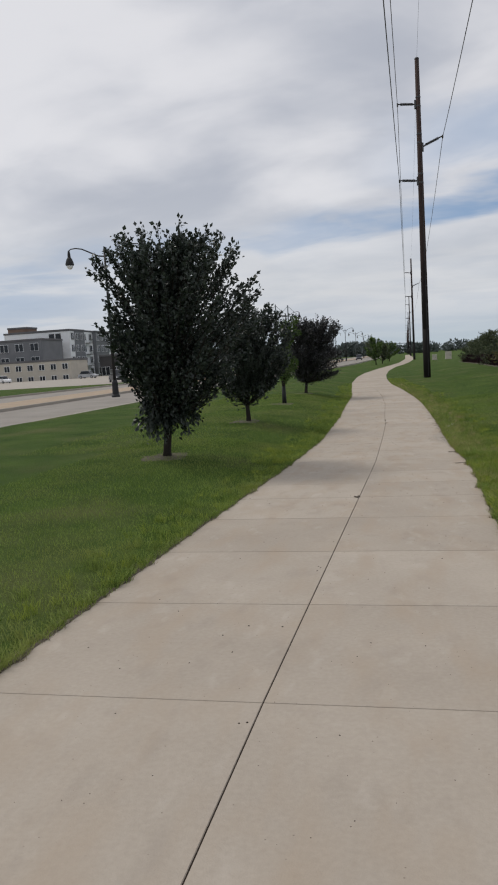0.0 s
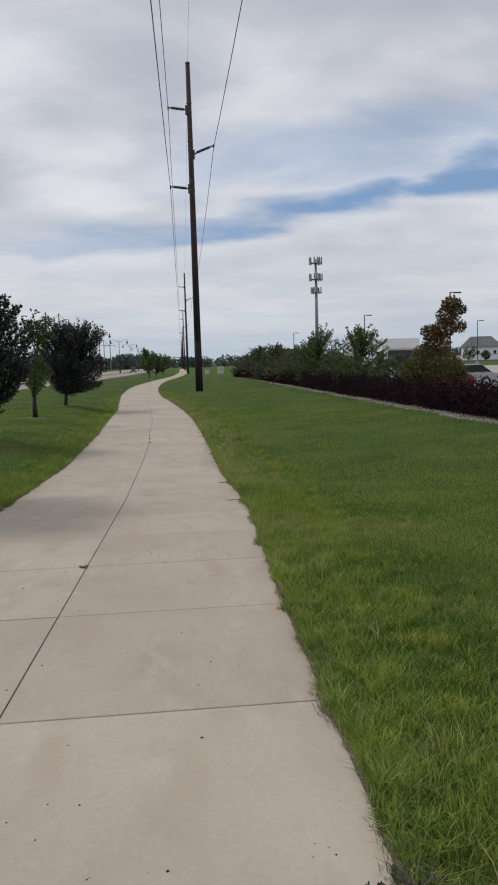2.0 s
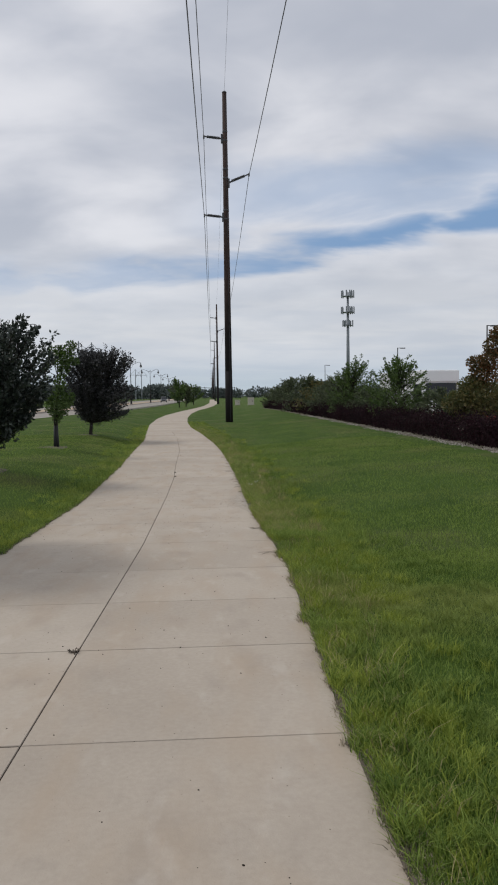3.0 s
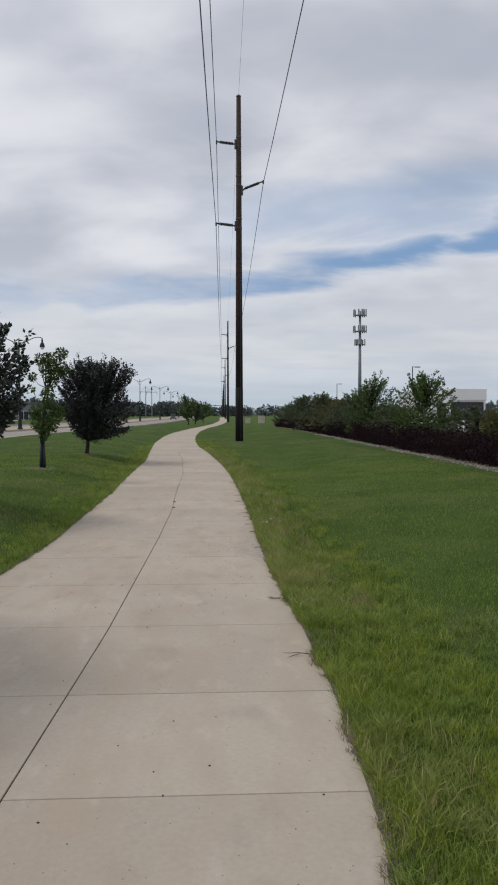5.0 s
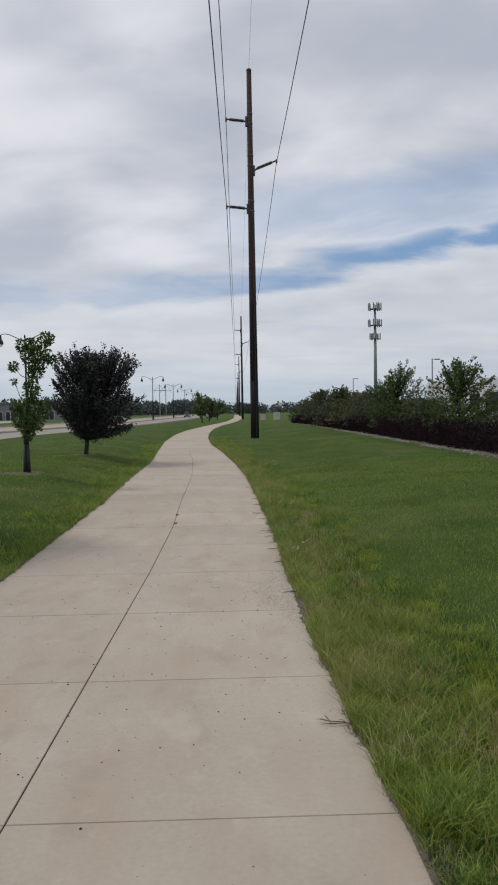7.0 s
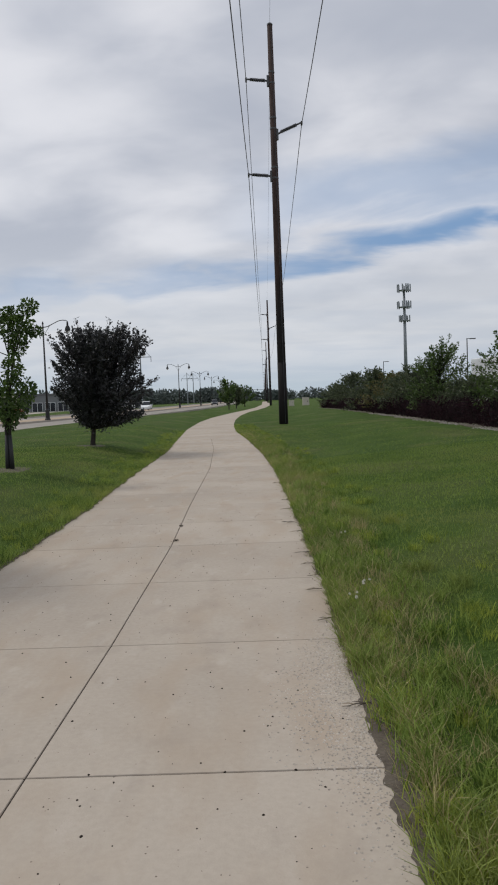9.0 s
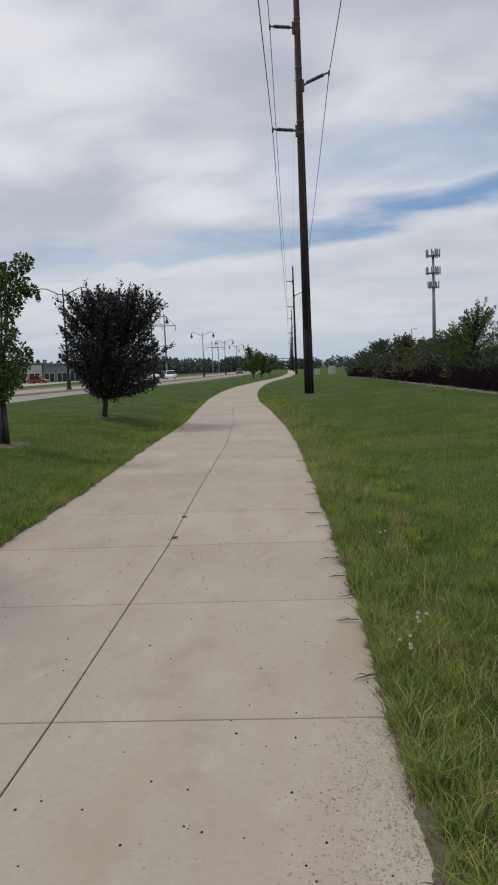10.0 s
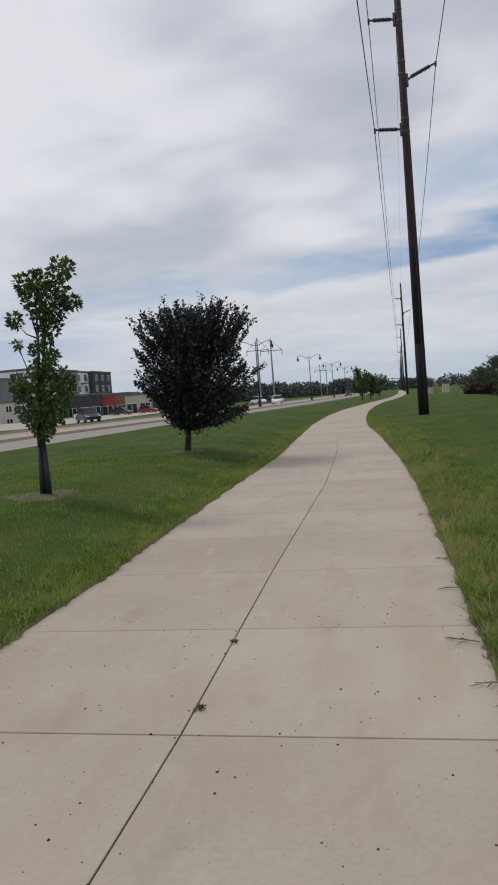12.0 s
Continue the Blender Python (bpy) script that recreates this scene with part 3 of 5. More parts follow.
def utility_pole(at, spread=1.0):
    p = thing("utility_pole", at, "tall dark wooden power pole with three side insulator arms", "utility pole", "poles along the path")
    H = 22.6

    def R(z):
        return 0.208 - 0.058 * (z - 12) / (H - 12)

    shaft = part("shaft", tube(bmesh.new(), [(0, 0, -0.3), (0, 0, 5.0), (0, 0, 12), (0, 0, H)], [0.262, 0.243, 0.208, 0.15], 14), M["wood"], p, smooth=True)
    part("pole_butt", tube(bmesh.new(), [(0, 0, -0.28), (0, 0, 1.6), (0, 0, 3.6)], [0.268, 0.262, 0.255], 14), M["tar"], p, "tarred black lower end", smooth=True)
    part("pole_cap", lathe(bmesh.new(), [(0.16, H - 0.02), (0.17, H + 0.03), (0.1, H + 0.1), (0.01, H + 0.12)]), M["insulator"], p)
    part("ground_wire", tube(bmesh.new(), [(0.1, -0.262, 0.1), (0.08, -0.215, 11), (0.05, -0.17, H - 0.1)], [0.012] * 3, 5), M["wire"], p)
    for z, reach, rise in ARMS:
        reach *= spread
        s = 1 if reach > 0 else -1
        arm = part("insulator_arm", tube(bmesh.new(), [(s * 0.2, 0, z - rise), (reach * 0.3, 0, z - rise * 0.72), (reach, 0, z)], [0.06, 0.055, 0.05], 8), M["insulator"], p, "grey post insulator arm")
        bm = bmesh.new()
        n = 14
        prof = []
        for i in range(n):
            prof += [(0.075, i * 0.066 * abs(reach) / 1.5), (0.115, (i * 0.066 + 0.02) * abs(reach) / 1.5), (0.075, (i * 0.066 + 0.045) * abs(reach) / 1.5)]
        lathe(bm, prof, 10)
        d = Vector((reach * 0.7, 0, rise * 0.72))
        bm.transform(Matrix.Translation((reach * 0.26, 0, z - rise * 0.76)) @ d.to_track_quat("Z", "Y").to_matrix().to_4x4())
        part("insulator", bm, M["insulator"], arm)
        part("mounting_plate", bx(-0.06 + s * 0.22, 0.06 + s * 0.22, -0.11, 0.11, z - rise - 0.3, z - rise + 0.3, 0.02), M["insulator"], arm)
        part("wire_clamp", bx(reach - 0.05, reach + 0.05, -0.14, 0.14, z - 0.14, z + 0.05, 0.02), M["insulator"], arm)
        for q in (-0.35, 0.25):
            part("band", lathe(bmesh.new(), [(R(z) - 0.01, z + q), (R(z) + 0.015, z + q + 0.02), (R(z) + 0.015, z + q + 0.1), (R(z) - 0.01, z + q + 0.12)], 14), M["insulator"], arm)
    return p


POLES = [(0.6, -58.0, 0.3), (1.82, 57.2, -0.42)] + [(3.05 + 0.9 * i, 173.5 + 117 * i, -0.42) for i in range(9)]
first_pole = utility_pole(POLES[1])
utility_pole(POLES[0], 1.5)
for q in POLES[2:]:
    copy_thing(first_pole, pose(*q))


def wire(a, b, sag, radius, mid=14):
    pts = []
    for i in range(mid + 1):
        t = i / mid
        p = Vector(a).lerp(Vector(b), t)
        p.z -= sag * 4 * t * (1 - t)
        pts.append(p)
    return tube(bmesh.new(), pts, [radius] * (mid + 1), 5)


for (x0, y0, z0), (x1, y1, z1) in zip(POLES, POLES[1:]):
    for z, reach, rise in ARMS:
        ob = part("power_line", wire((x0 + reach * (1.5 if y0 < 0 else 1), y0, z0 + z - 0.1), (x1 + reach, y1, z1 + z - 0.1), 1.5, 0.021), M["wire"])
        tagged(ob, "thin dark sagging power line strung between poles", "power line", "lines between the poles")
    ob = part("ground_line", wire((x0, y0, z0 + 22.6), (x1, y1, z1 + 22.6), 1.2, 0.007), M["wire"])
    tagged(ob, "very thin earth wire strung between pole tops", "power line", "lines between the poles")


# ---- trees ----
def leaf_arrays(points, dirs, size, rng, droop=0.3):
    """Folded leaves: five corners, three faces each."""
    n = len(points)
    d = dirs + rng.normal(0, 0.55, (n, 3))
    d[:, 2] -= droop
    d /= np.linalg.norm(d, axis=1, keepdims=True)
    side = np.cross(d, rng.normal(0, 1, (n, 3)))
    side /= np.linalg.norm(side, axis=1, keepdims=True) + 1e-9
    nor = np.cross(side, d)
    L = size * rng.uniform(0.6, 1.25, (n, 1))
    W = L * rng.uniform(0.26, 0.38, (n, 1))
    base, tip = points, points + d * L + nor * L * 0.1
    lft = points + d * L * 0.45 + side * W + nor * L * 0.12
    rgt = points + d * L * 0.45 - side * W + nor * L * 0.12
    v = np.stack([base, lft, tip, rgt], 1).reshape(-1, 3)
    i = np.arange(n)[:, None] * 4
    f = np.concatenate([i + np.array([[0, 1, 2]]), i + np.array([[0, 2, 3]])], 1).reshape(-1, 3)
    return v, f


def tree(name, at, label, crown, trunk_r, leaf, leaf_mat, count, seed, shoots=110, fork=0.55, category="tree", group="trees in the lawn", spiky=1.0, stems=1, gaps=0.0, trunk_mat="bark", leaders=0, bottom=0.42, taper=0.0, skirt=0):
    """crown: (centre offset x, y, centre z, radius x, radius y, radius z)."""
    rng = np.random.default_rng(seed)
    t = thing(name, at, label, category, group)
    ox, oy, cz, rx, ry, rz = crown
    bm = bmesh.new()
    top = cz + rz * 0.55
    axis = []
    for s in range(stems):
        sx = (s - (stems - 1) / 2) * trunk_r * 2.4
        pts = [(sx, 0, -0.06), (sx * 0.95 + 0.01, 0, 0.12)]
        m = 7
        for i in range(1, m + 1):
            q = i / m
            pts.append((sx * 0.9 + ox * q + rng.normal(0, 0.02), oy * q + rng.normal(0, 0.02), 0.12 + (top - 0.12) * q))
        tube(bm, pts, [trunk_r * 1.35, trunk_r] + [trunk_r * (1 - 0.85 * i / m) for i in range(1, m + 1)], 9)
        axis.append(pts)
    P, D = [], []
    lobes = rng.normal(0, 1, (7, 3))
    lobes /= np.linalg.norm(lobes, axis=1, keepdims=True)
    amp = rng.uniform(-0.26, 0.26, 7)
    per = max(4, count // shoots)
    for i in range(shoots):
        u = rng.normal(0, 1, 3)
        u /= np.linalg.norm(u)
        if u[2] < -0.75:
            u[2] *= -1
        k = 1.0 + sum(a * max(0.0, float(u @ b)) ** 3 for a, b in zip(amp, lobes)) + rng.normal(0, 0.09)
        if gaps and rng.random() < gaps:
            k *= 0.55
        w = 1.0 + bottom * min(0.0, float(u[2])) - taper * float(u[2])
        end = np.array([ox + u[0] * rx * k * w, oy + u[1] * ry * k * w, cz + u[2] * rz * k])
        if u[2] > 0.1:
            end[2] += abs(rng.normal(0, 0.13)) * spiky * rz * 0.5
        stem = axis[i % stems]
        h = min(top * 0.97, max(stem[2][2] * 0.9, fork * end[2] + rng.uniform(-0.25, 0.15)))
        q = (h - 0.12) / (top - 0.12) * 7
        j = min(7, max(1, int(q)))
        start = np.array(stem[1 + j])
        mid = start * 0.42 + end * 0.58
        mid[2] -= 0.06 * rz
        mid += rng.normal(0, 0.05, 3)
        r0 = trunk_r * rng.uniform(0.22, 0.4)
        tube(bm, [start, mid, end], [r0, r0 * 0.5, 0.004], 4, cap=False)
        ts = rng.beta(2.1, 1.15, per)
        a = (1 - ts)[:, None] ** 2 * start + 2 * ((1 - ts) * ts)[:, None] * mid + ts[:, None] ** 2 * end
        P.append(a + rng.normal(0, 0.055 * (rx + rz) / 2, (per, 3)) * (0.35 + 0.9 * (1 - ts))[:, None])
        D.append(np.repeat(((end - start) / np.linalg.norm(end - start))[None], per, 0))
    for i in range(leaders):
        a = rng.uniform(0, math.tau)
        q = rng.uniform(0.05, 1.0) ** 0.5
        dome = math.sqrt(1 - (0.8 * q) ** 2)
        base = np.array([ox + rx * 0.78 * q * math.cos(a), oy + ry * 0.78 * q * math.sin(a), cz + rz * (0.95 * dome - 0.18)])
        tip = np.array([ox + rx * 1.06 * q * math.cos(a), oy + ry * 1.06 * q * math.sin(a), base[2] + rz * rng.uniform(0.26, 0.52)])
        tube(bm, [base - (tip - base) * 0.6, base, tip], [0.012, 0.008, 0.003], 4, cap=False)
        m = 64
        ts = rng.uniform(-0.4, 1.0, m)[:, None]
        P.append(base + (tip - base) * ts + rng.normal(0, 0.028, (m, 3)))
        D.append(np.repeat(((tip - base) / np.linalg.norm(tip - base))[None], m, 0) + rng.normal(0, 0.5, (m, 3)))
    for i in range(skirt):
        # low twigs that hang round the foot of the crown
        a = rng.uniform(0, math.tau)
        h0 = rng.uniform(0.75, 1.35)
        reach = rng.uniform(0.2, 0.58)
        base = np.array([ox * h0 / top, 0, h0])
        mid = base + np.array([reach * 0.6 * math.cos(a), reach * 0.6 * math.sin(a), 0.08])
        tip = base + np.array([reach * math.cos(a), reach * math.sin(a), -rng.uniform(0.05, 0.38)])
        tube(bm, [base, mid, tip], [0.012, 0.008, 0.003], 4, cap=False)
        m = 90
        ts = rng.beta(2.2, 1.2, m)[:, None]
        P.append((1 - ts) ** 2 * base + 2 * (1 - ts) * ts * mid + ts ** 2 * tip + rng.normal(0, 0.06, (m, 3)))
        D.append(np.repeat((tip - mid)[None], m, 0) / np.linalg.norm(tip - mid))
    part("trunk", bm, M[trunk_mat], t, smooth=True)
    v, f = leaf_arrays(np.concatenate(P), np.concatenate(D), leaf, rng)
    meshpart("crown", mesh_of("crown", v, f, M[leaf_mat]), t)
    return t


def mulch_ring(x, y, r, seed):
    rng = np.random.default_rng(seed)
    bm = bmesh.new()
    n = 26
    centre = bm.verts.new((x, y, land(x, y) + 0.035))
    rim = []
    for k in range(n):
        a = k * math.tau / n
        q = r * rng.uniform(0.8, 1.15)
        rim.append(bm.verts.new((x + q * math.cos(a), y + q * math.sin(a), land(x + q * math.cos(a), y + q * math.sin(a)) + 0.005)))
    for k in range(n):
        bm.faces.new((centre, rim[k], rim[(k + 1) % n]))
    ob = part("mulch_ring", bm, M["mulch"])
    tagged(ob, "patchy grey-brown mulch ring round a tree base", "mulch", "mulch under the trees")


TREES = [(-4.42, 14.0), (-4.37, 21.3), (-4.47, 28.6), (-4.63, 36.4)]
for i, (x, y) in enumerate(TREES):
    mulch_ring(x, y, (0.75, 0.7, 0.8, 0.85)[i], 40 + i)
tree("tree", (*TREES[0], land(*TREES[0])), "young ornamental tree with dense dark green leaves", (0.28, 0, 2.5, 1.4, 1.36, 1.38), 0.075, 0.088, "leaf_dark", 25000, 3, 190, spiky=0.9, leaders=76, gaps=0.24, bottom=0.5, taper=0.12, skirt=40)
tree("tree", (*TREES[1], land(*TREES[1])), "young ornamental tree with dark purplish green leaves", (0.1, 0, 1.95, 1.25, 1.3, 1.1), 0.065, 0.09, "leaf_dark", 16000, 5, 150, spiky=1.2, leaders=40, gaps=0.15, skirt=8)
tree("tree", (*TREES[3], land(*TREES[3])), "round-crowned ornamental tree with dark purplish leaves", (0.34, 0, 2.0, 1.48, 1.45, 1.4), 0.075, 0.08, "leaf_plum", 29000, 12, 250, spiky=0.5, leaders=120, bottom=0.3, taper=0.16, gaps=0.08, skirt=12)


def clump_tree(at, clumps, seed, label="slim young two-stemmed tree with sparse bright green leaf clumps", leaf=0.075, more=1.9, mats=("leaf_green",), wrap=True, group="trees in the lawn"):
    """A slim two-stemmed young tree whose leaves hang in separate clumps."""
    rng = np.random.default_rng(seed)
    t = thing("tree", at, label, "tree", group)
    bm = bmesh.new()
    tips = []
    for s, top in ((-0.045, (0.1, 0.02, 2.95)), (0.045, (0.3, -0.02, 2.9))):
        pts = [(s, 0, -0.06), (s * 0.9, 0, 0.2), (s * 0.6, 0, 0.8), (0.05 + s * 0.4, 0.01, 1.5), (0.5 * (top[0] + 0.1), 0, 2.2), top]
        tube(bm, pts, [0.04, 0.036, 0.033, 0.024, 0.016, 0.005], 9)
        tips.append(pts)
    P, D = [], []
    for x, y, z, rx, rz, n in clumps:
        start = np.array(min(tips[0][2:5] + tips[1][2:5], key=lambda q: (q[0] - x) ** 2 + (q[2] - z + 0.35) ** 2))
        end = np.array([x, y, z])
        mid = start * 0.5 + end * 0.5 + np.array([0, 0, -0.06])
        tube(bm, [start, mid, end], [0.014, 0.009, 0.004], 5, cap=False)
        for _ in range(max(2, n // 40)):
            e = end + rng.normal(0, 0.45, 3) * (rx, rx, rz)
            tube(bm, [end * 0.6 + mid * 0.4, e], [0.006, 0.002], 4, cap=False)
        n = int(n * more)
        u = rng.normal(0, 1, (n, 3))
        u /= np.linalg.norm(u, axis=1, keepdims=True)
        P.append(end + u * np.array([rx, rx, rz]) * rng.random((n, 1)) ** 0.45)
        D.append(u + np.array([0, 0, 0.2]))
    part("trunk", bm, M["bark"], t, smooth=True)
    for s in (-0.045, 0.045) if wrap else ():
        part("trunk_wrap", tube(bmesh.new(), [(s, 0, -0.05), (s * 0.9, 0, 0.25), (s * 0.68, 0, 0.68)], [0.045, 0.042, 0.036], 10), M["wrap"], t, "black plastic trunk wrap", smooth=True)
    for k, m in enumerate(mats):
        some = [i for i in range(len(P)) if (clumps[i][2] > 1.85) == (k == 1)] if len(mats) > 1 else range(len(P))
        v, f = leaf_arrays(np.concatenate([P[i] for i in some]), np.concatenate([D[i] for i in some]), leaf, rng)
        meshpart("crown", mesh_of("crown", v, f, M[m]), t)


clump_tree((*TREES[2], land(*TREES[2])), [(0.07, 0, 1.36, 0.38, 0.42, 620), (0.02, 0.05, 0.95, 0.12, 0.2, 90), (0.12, -0.1, 1.15, 0.28, 0.25, 180), (0.16, 0, 1.95, 0.19, 0.28, 200), (0.26, 0, 2.35, 0.18, 0.2, 110), (0.28, 0, 2.72, 0.34, 0.32, 430), (0.52, 0.05, 3.12, 0.18, 0.16, 130), (0.2, 0, 3.0, 0.2, 0.15, 110), (-0.05, 0, 2.95, 0.11, 0.17, 80), (0.64, 0, 2.64, 0.14, 0.1, 80), (-0.26, 0.05, 2.48, 0.11, 0.1, 60), (-0.25, 0.05, 2.15, 0.07, 0.06, 26), (0.46, -0.05, 1.5, 0.13, 0.26, 130), (-0.2, -0.1, 1.55, 0.12, 0.14, 60)], 9)
for i, (x, y, h, w) in enumerate([(-4.0, 123, 4.2, 1.5), (-3.2, 133, 3.6, 1.2), (-2.3, 158, 4.0, 2.2), (-6.3, 185, 5.5, 2.8)]):
    tree("tree", (x, y, land(x, y)), "small bushy green tree beside the path far off", (0, 0, h * 0.58, w, w, h * 0.42), 0.09, 0.3, "leaf_grey" if i % 2 else "leaf_green", 1500, 60 + i, 40)

# shrubs and small trees behind the hedge
clump_tree((9.35, 29.6, land(9.35, 29.6)), [(0.0, 0, 1.3, 0.95, 0.6, 1700), (-0.8, 0.1, 1.2, 0.5, 0.38, 560), (-0.4, 0.1, 0.85, 0.6, 0.3, 300), (0.65, 0.1, 1.15, 0.5, 0.4, 420), (-0.3, 0.1, 1.75, 0.5, 0.35, 420), (0.05, 0, 2.1, 0.5, 0.35, 420), (-0.15, 0, 2.5, 0.34, 0.28, 260), (0.35, 0, 2.65, 0.42, 0.33, 380), (0.5, 0, 3.1, 0.42, 0.33, 380), (0.62, 0, 3.5, 0.34, 0.26, 260), (0.95, 0, 2.7, 0.18, 0.2, 90), (1.0, 0, 3.3, 0.14, 0.16, 60), (0.9, -0.1, 0.95, 0.35, 0.2, 120)], 33, "young maple turning from green to rust red at the top", 0.088, 2.9, ("leaf_turning", "leaf_rust"), False, "trees behind the hedge")
BACK = [((9.4, 40.2), 2.95, 1.2, "leaf_green", "small leafy green tree behind the purple hedge", 3000, 0.6),
        ((9.4, 51.0), 3.3, 1.3, "leaf_green", "small green tree with an open top behind the hedge", 2600, 0.9),
        ((9.6, 56.5), 2.7, 1.6, "leaf_grey", "grey-green shrubby tree behind the hedge", 2400, 0.8),
        ((9.8, 64.0), 2.7, 1.6, "leaf_turning", "dull yellow-green shrubby tree behind the hedge", 2000, 0.8),
        ((9.6, 73.0), 2.9, 1.4, "leaf_grey", "grey-green shrubby tree behind the hedge", 1800, 1.2),
        ((9.8, 86.0), 3.3, 1.9, "leaf_grey", "broad grey-green tree at the hedge end", 2200, 0.8),
        ((9.3, 97.0), 2.5, 1.6, "leaf_grey", "low grey-green tree at the hedge end", 1500, 0.8),
        ((9.7, 46.0), 1.7, 1.5, "leaf_grey", "low grey-green shrub behind the hedge", 1800, 0.8),
        ((9.9, 60.0), 2.3, 1.8, "leaf_grey", "grey-green shrubby tree behind the hedge", 1800, 0.8),
        ((9.9, 35.0), 1.5, 1.0, "leaf_grey", "low grey-green shrub behind the hedge", 1300, 0.8),
        ((9.9, 21.5), 1.5, 0.8, "leaf_grey", "low grey-green shrub behind the hedge", 1200, 0.8)]
for i, ((x, y), h, w, mat, label, count, spike) in enumerate(BACK):
    tree("tree", (x, y, land(x, y)), label, (0, 0, 0.52 * h + 0.12, w * 1.28, w * 1.28, 0.49 * h), 0.06, 0.10 if y < 60 else 0.16, mat, int(count * 3.6), 80 + i, 190, group="trees behind the hedge", spiky=spike, taper=0.3, bottom=0.0, fork=0.68)


# ---- purple hedge with its gravel edge ----
def hedge(name, y0, y1, seed):
    rng = np.random.default_rng(seed)
    x = 8.45
    t = thing(name, (x, (y0 + y1) / 2, land(x, (y0 + y1) / 2)), "dense dark purple barberry hedge shrub", "hedge", "hedge shrubs")
    L = (y1 - y0) / 2
    n = int(520 * (1 if y0 < 50 else 0.45))
    bm = bmesh.new()
    P, D = [], []
    for i in range(int((64 if y0 < 26 else 38 if y0 < 50 else 26) * L)):
        b = np.array([rng.uniform(-0.35, 0.35), rng.uniform(-L, L), -0.05])
        e = b + np.array([rng.normal(0, 0.2), rng.normal(0, 0.2), rng.uniform(0.62, 0.92)])
        tube(bm, [b, (b + e) / 2 + rng.normal(0, 0.03, 3), e], [0.012, 0.008, 0.003], 3, cap=False)
        m = 95 if y0 < 50 else 40
        ts = rng.uniform(0.1, 1.0, m)[:, None]
        P.append(b + (e - b) * ts + rng.normal(0, 0.13, (m, 3)))
        D.append(np.repeat((e - b)[None], m, 0))
    part("stem", bm, M["bark"], t)
    p = np.concatenate(P)
    p[:, 2] = np.maximum(p[:, 2], 0.02)
    v, f = leaf_arrays(p, np.concatenate(D), 0.068 if y0 < 50 else 0.11, rng, 0.0)
    meshpart("leaves", mesh_of("leaves", v, f, M["leaf_purple"]), t)


yy = 12.0
while yy < 104:
    step = 1.5 if yy < 50 else 3.0
    hedge("hedge", yy, yy + step, int(yy * 10))
    yy += step


def gravel_strip():
    rng = np.random.default_rng(7)
    n = 3600
    y = 12 + 50 * rng.random(n) ** 1.5
    x = 7.72 + 0.13 * rng.normal(0, 1, n) + 0.1 * np.sin(y * 1.3)
    V, F = [], []
    for i in range(n):
        r = rng.uniform(0.015, 0.045)
        z = land(x[i], y[i]) + 0.02
        a = rng.uniform(0, 6.28)
        k = len(V)
        for q in range(4):
            V.append((x[i] + r * math.cos(a + q * 1.57), y[i] + r * math.sin(a + q * 1.57) * 0.8, z - 0.015))
        V.append((x[i], y[i], z + r * 0.6))
        F += [(k + q, k + (q + 1) % 4, k + 4) for q in range(4)]
    ob = new("gravel", mesh_of("gravel", V, F, M["gravel"]))
    tagged(ob, "strip of pale pebbles at the foot of the hedge", "gravel", kind="stuff")


gravel_strip()
ribbon("hedge_bed", lambda y: 7.6 + 0.08 * math.sin(y * 1.7), lambda y: 9.9, [11 + 0.5 * i for i in range(190)], lambda y: max(land(7.6, y), land(8.6, y)) + 0.022, M["mulch"], "brown mulch bed under the hedge and shrubs", "planting bed", 0.12)
ribbon("parking_lot", lambda y: 12.2, lambda y: 60 + 0.5 * max(y, 0), [10, 40, 80, 120, 158], lambda y: -0.42, M["kerb"], "pale tan parking lot beyond the hedge", "parking lot", 0.1)


# ---- street lamps ----
def street_lamp(at, label="black twin-arm street lamp with bell lanterns"):
    p = thing("street_lamp", at, label, "street lamp", "lamps on the median")
    part("base", lathe(bmesh.new(), [(0.26, 0), (0.26, 0.1), (0.2, 0.18), (0.18, 0.9), (0.12, 1.05)], 14), M["black"], p)
    part("shaft", tube(bmesh.new(), [(0, 0, 0.9), (0, 0, 4), (0, 0, 8.75)], [0.1, 0.085, 0.06], 10), M["black"], p, smooth=True)
    part("finial", lathe(bmesh.new(), [(0.06, 8.7), (0.09, 8.78), (0.05, 8.9), (0.01, 9.0)], 10), M["black"], p)
    for s in (-1, 1):
        pts = [(s * x, 0, z) for x, z in ((0.04, 8.45), (0.4, 8.5), (0.9, 8.74), (1.4, 8.98), (1.8, 9.05), (2.1, 9.02), (2.22, 8.92))]
        arm = part("arm", tube(bmesh.new(), pts, [0.045, 0.042, 0.04, 0.038, 0.036, 0.034, 0.034], 8), M["black"], p, smooth=True)
        part("brace", tube(bmesh.new(), [(s * 0.05, 0, 7.7), (s * 0.3, 0, 8.1), (s * 0.62, 0, 8.58)], [0.02] * 3, 6), M["black"], arm)
        lan = part("lantern", lathe(bmesh.new(), [(0.05, 8.95), (0.08, 8.8), (0.1, 8.55), (0.17, 8.45), (0.24, 8.25), (0.26, 8.1), (0.22, 8.06)], 12, (s * 2.22, 0, 0)), M["black"], p, "black bell lantern")
        part("globe", lathe(bmesh.new(), [(0.2, 8.07), (0.19, 7.98), (0.12, 7.88), (0.02, 7.84)], 12, (s * 2.22, 0, 0)), M["white"], lan, "pale glass bowl")
    return p


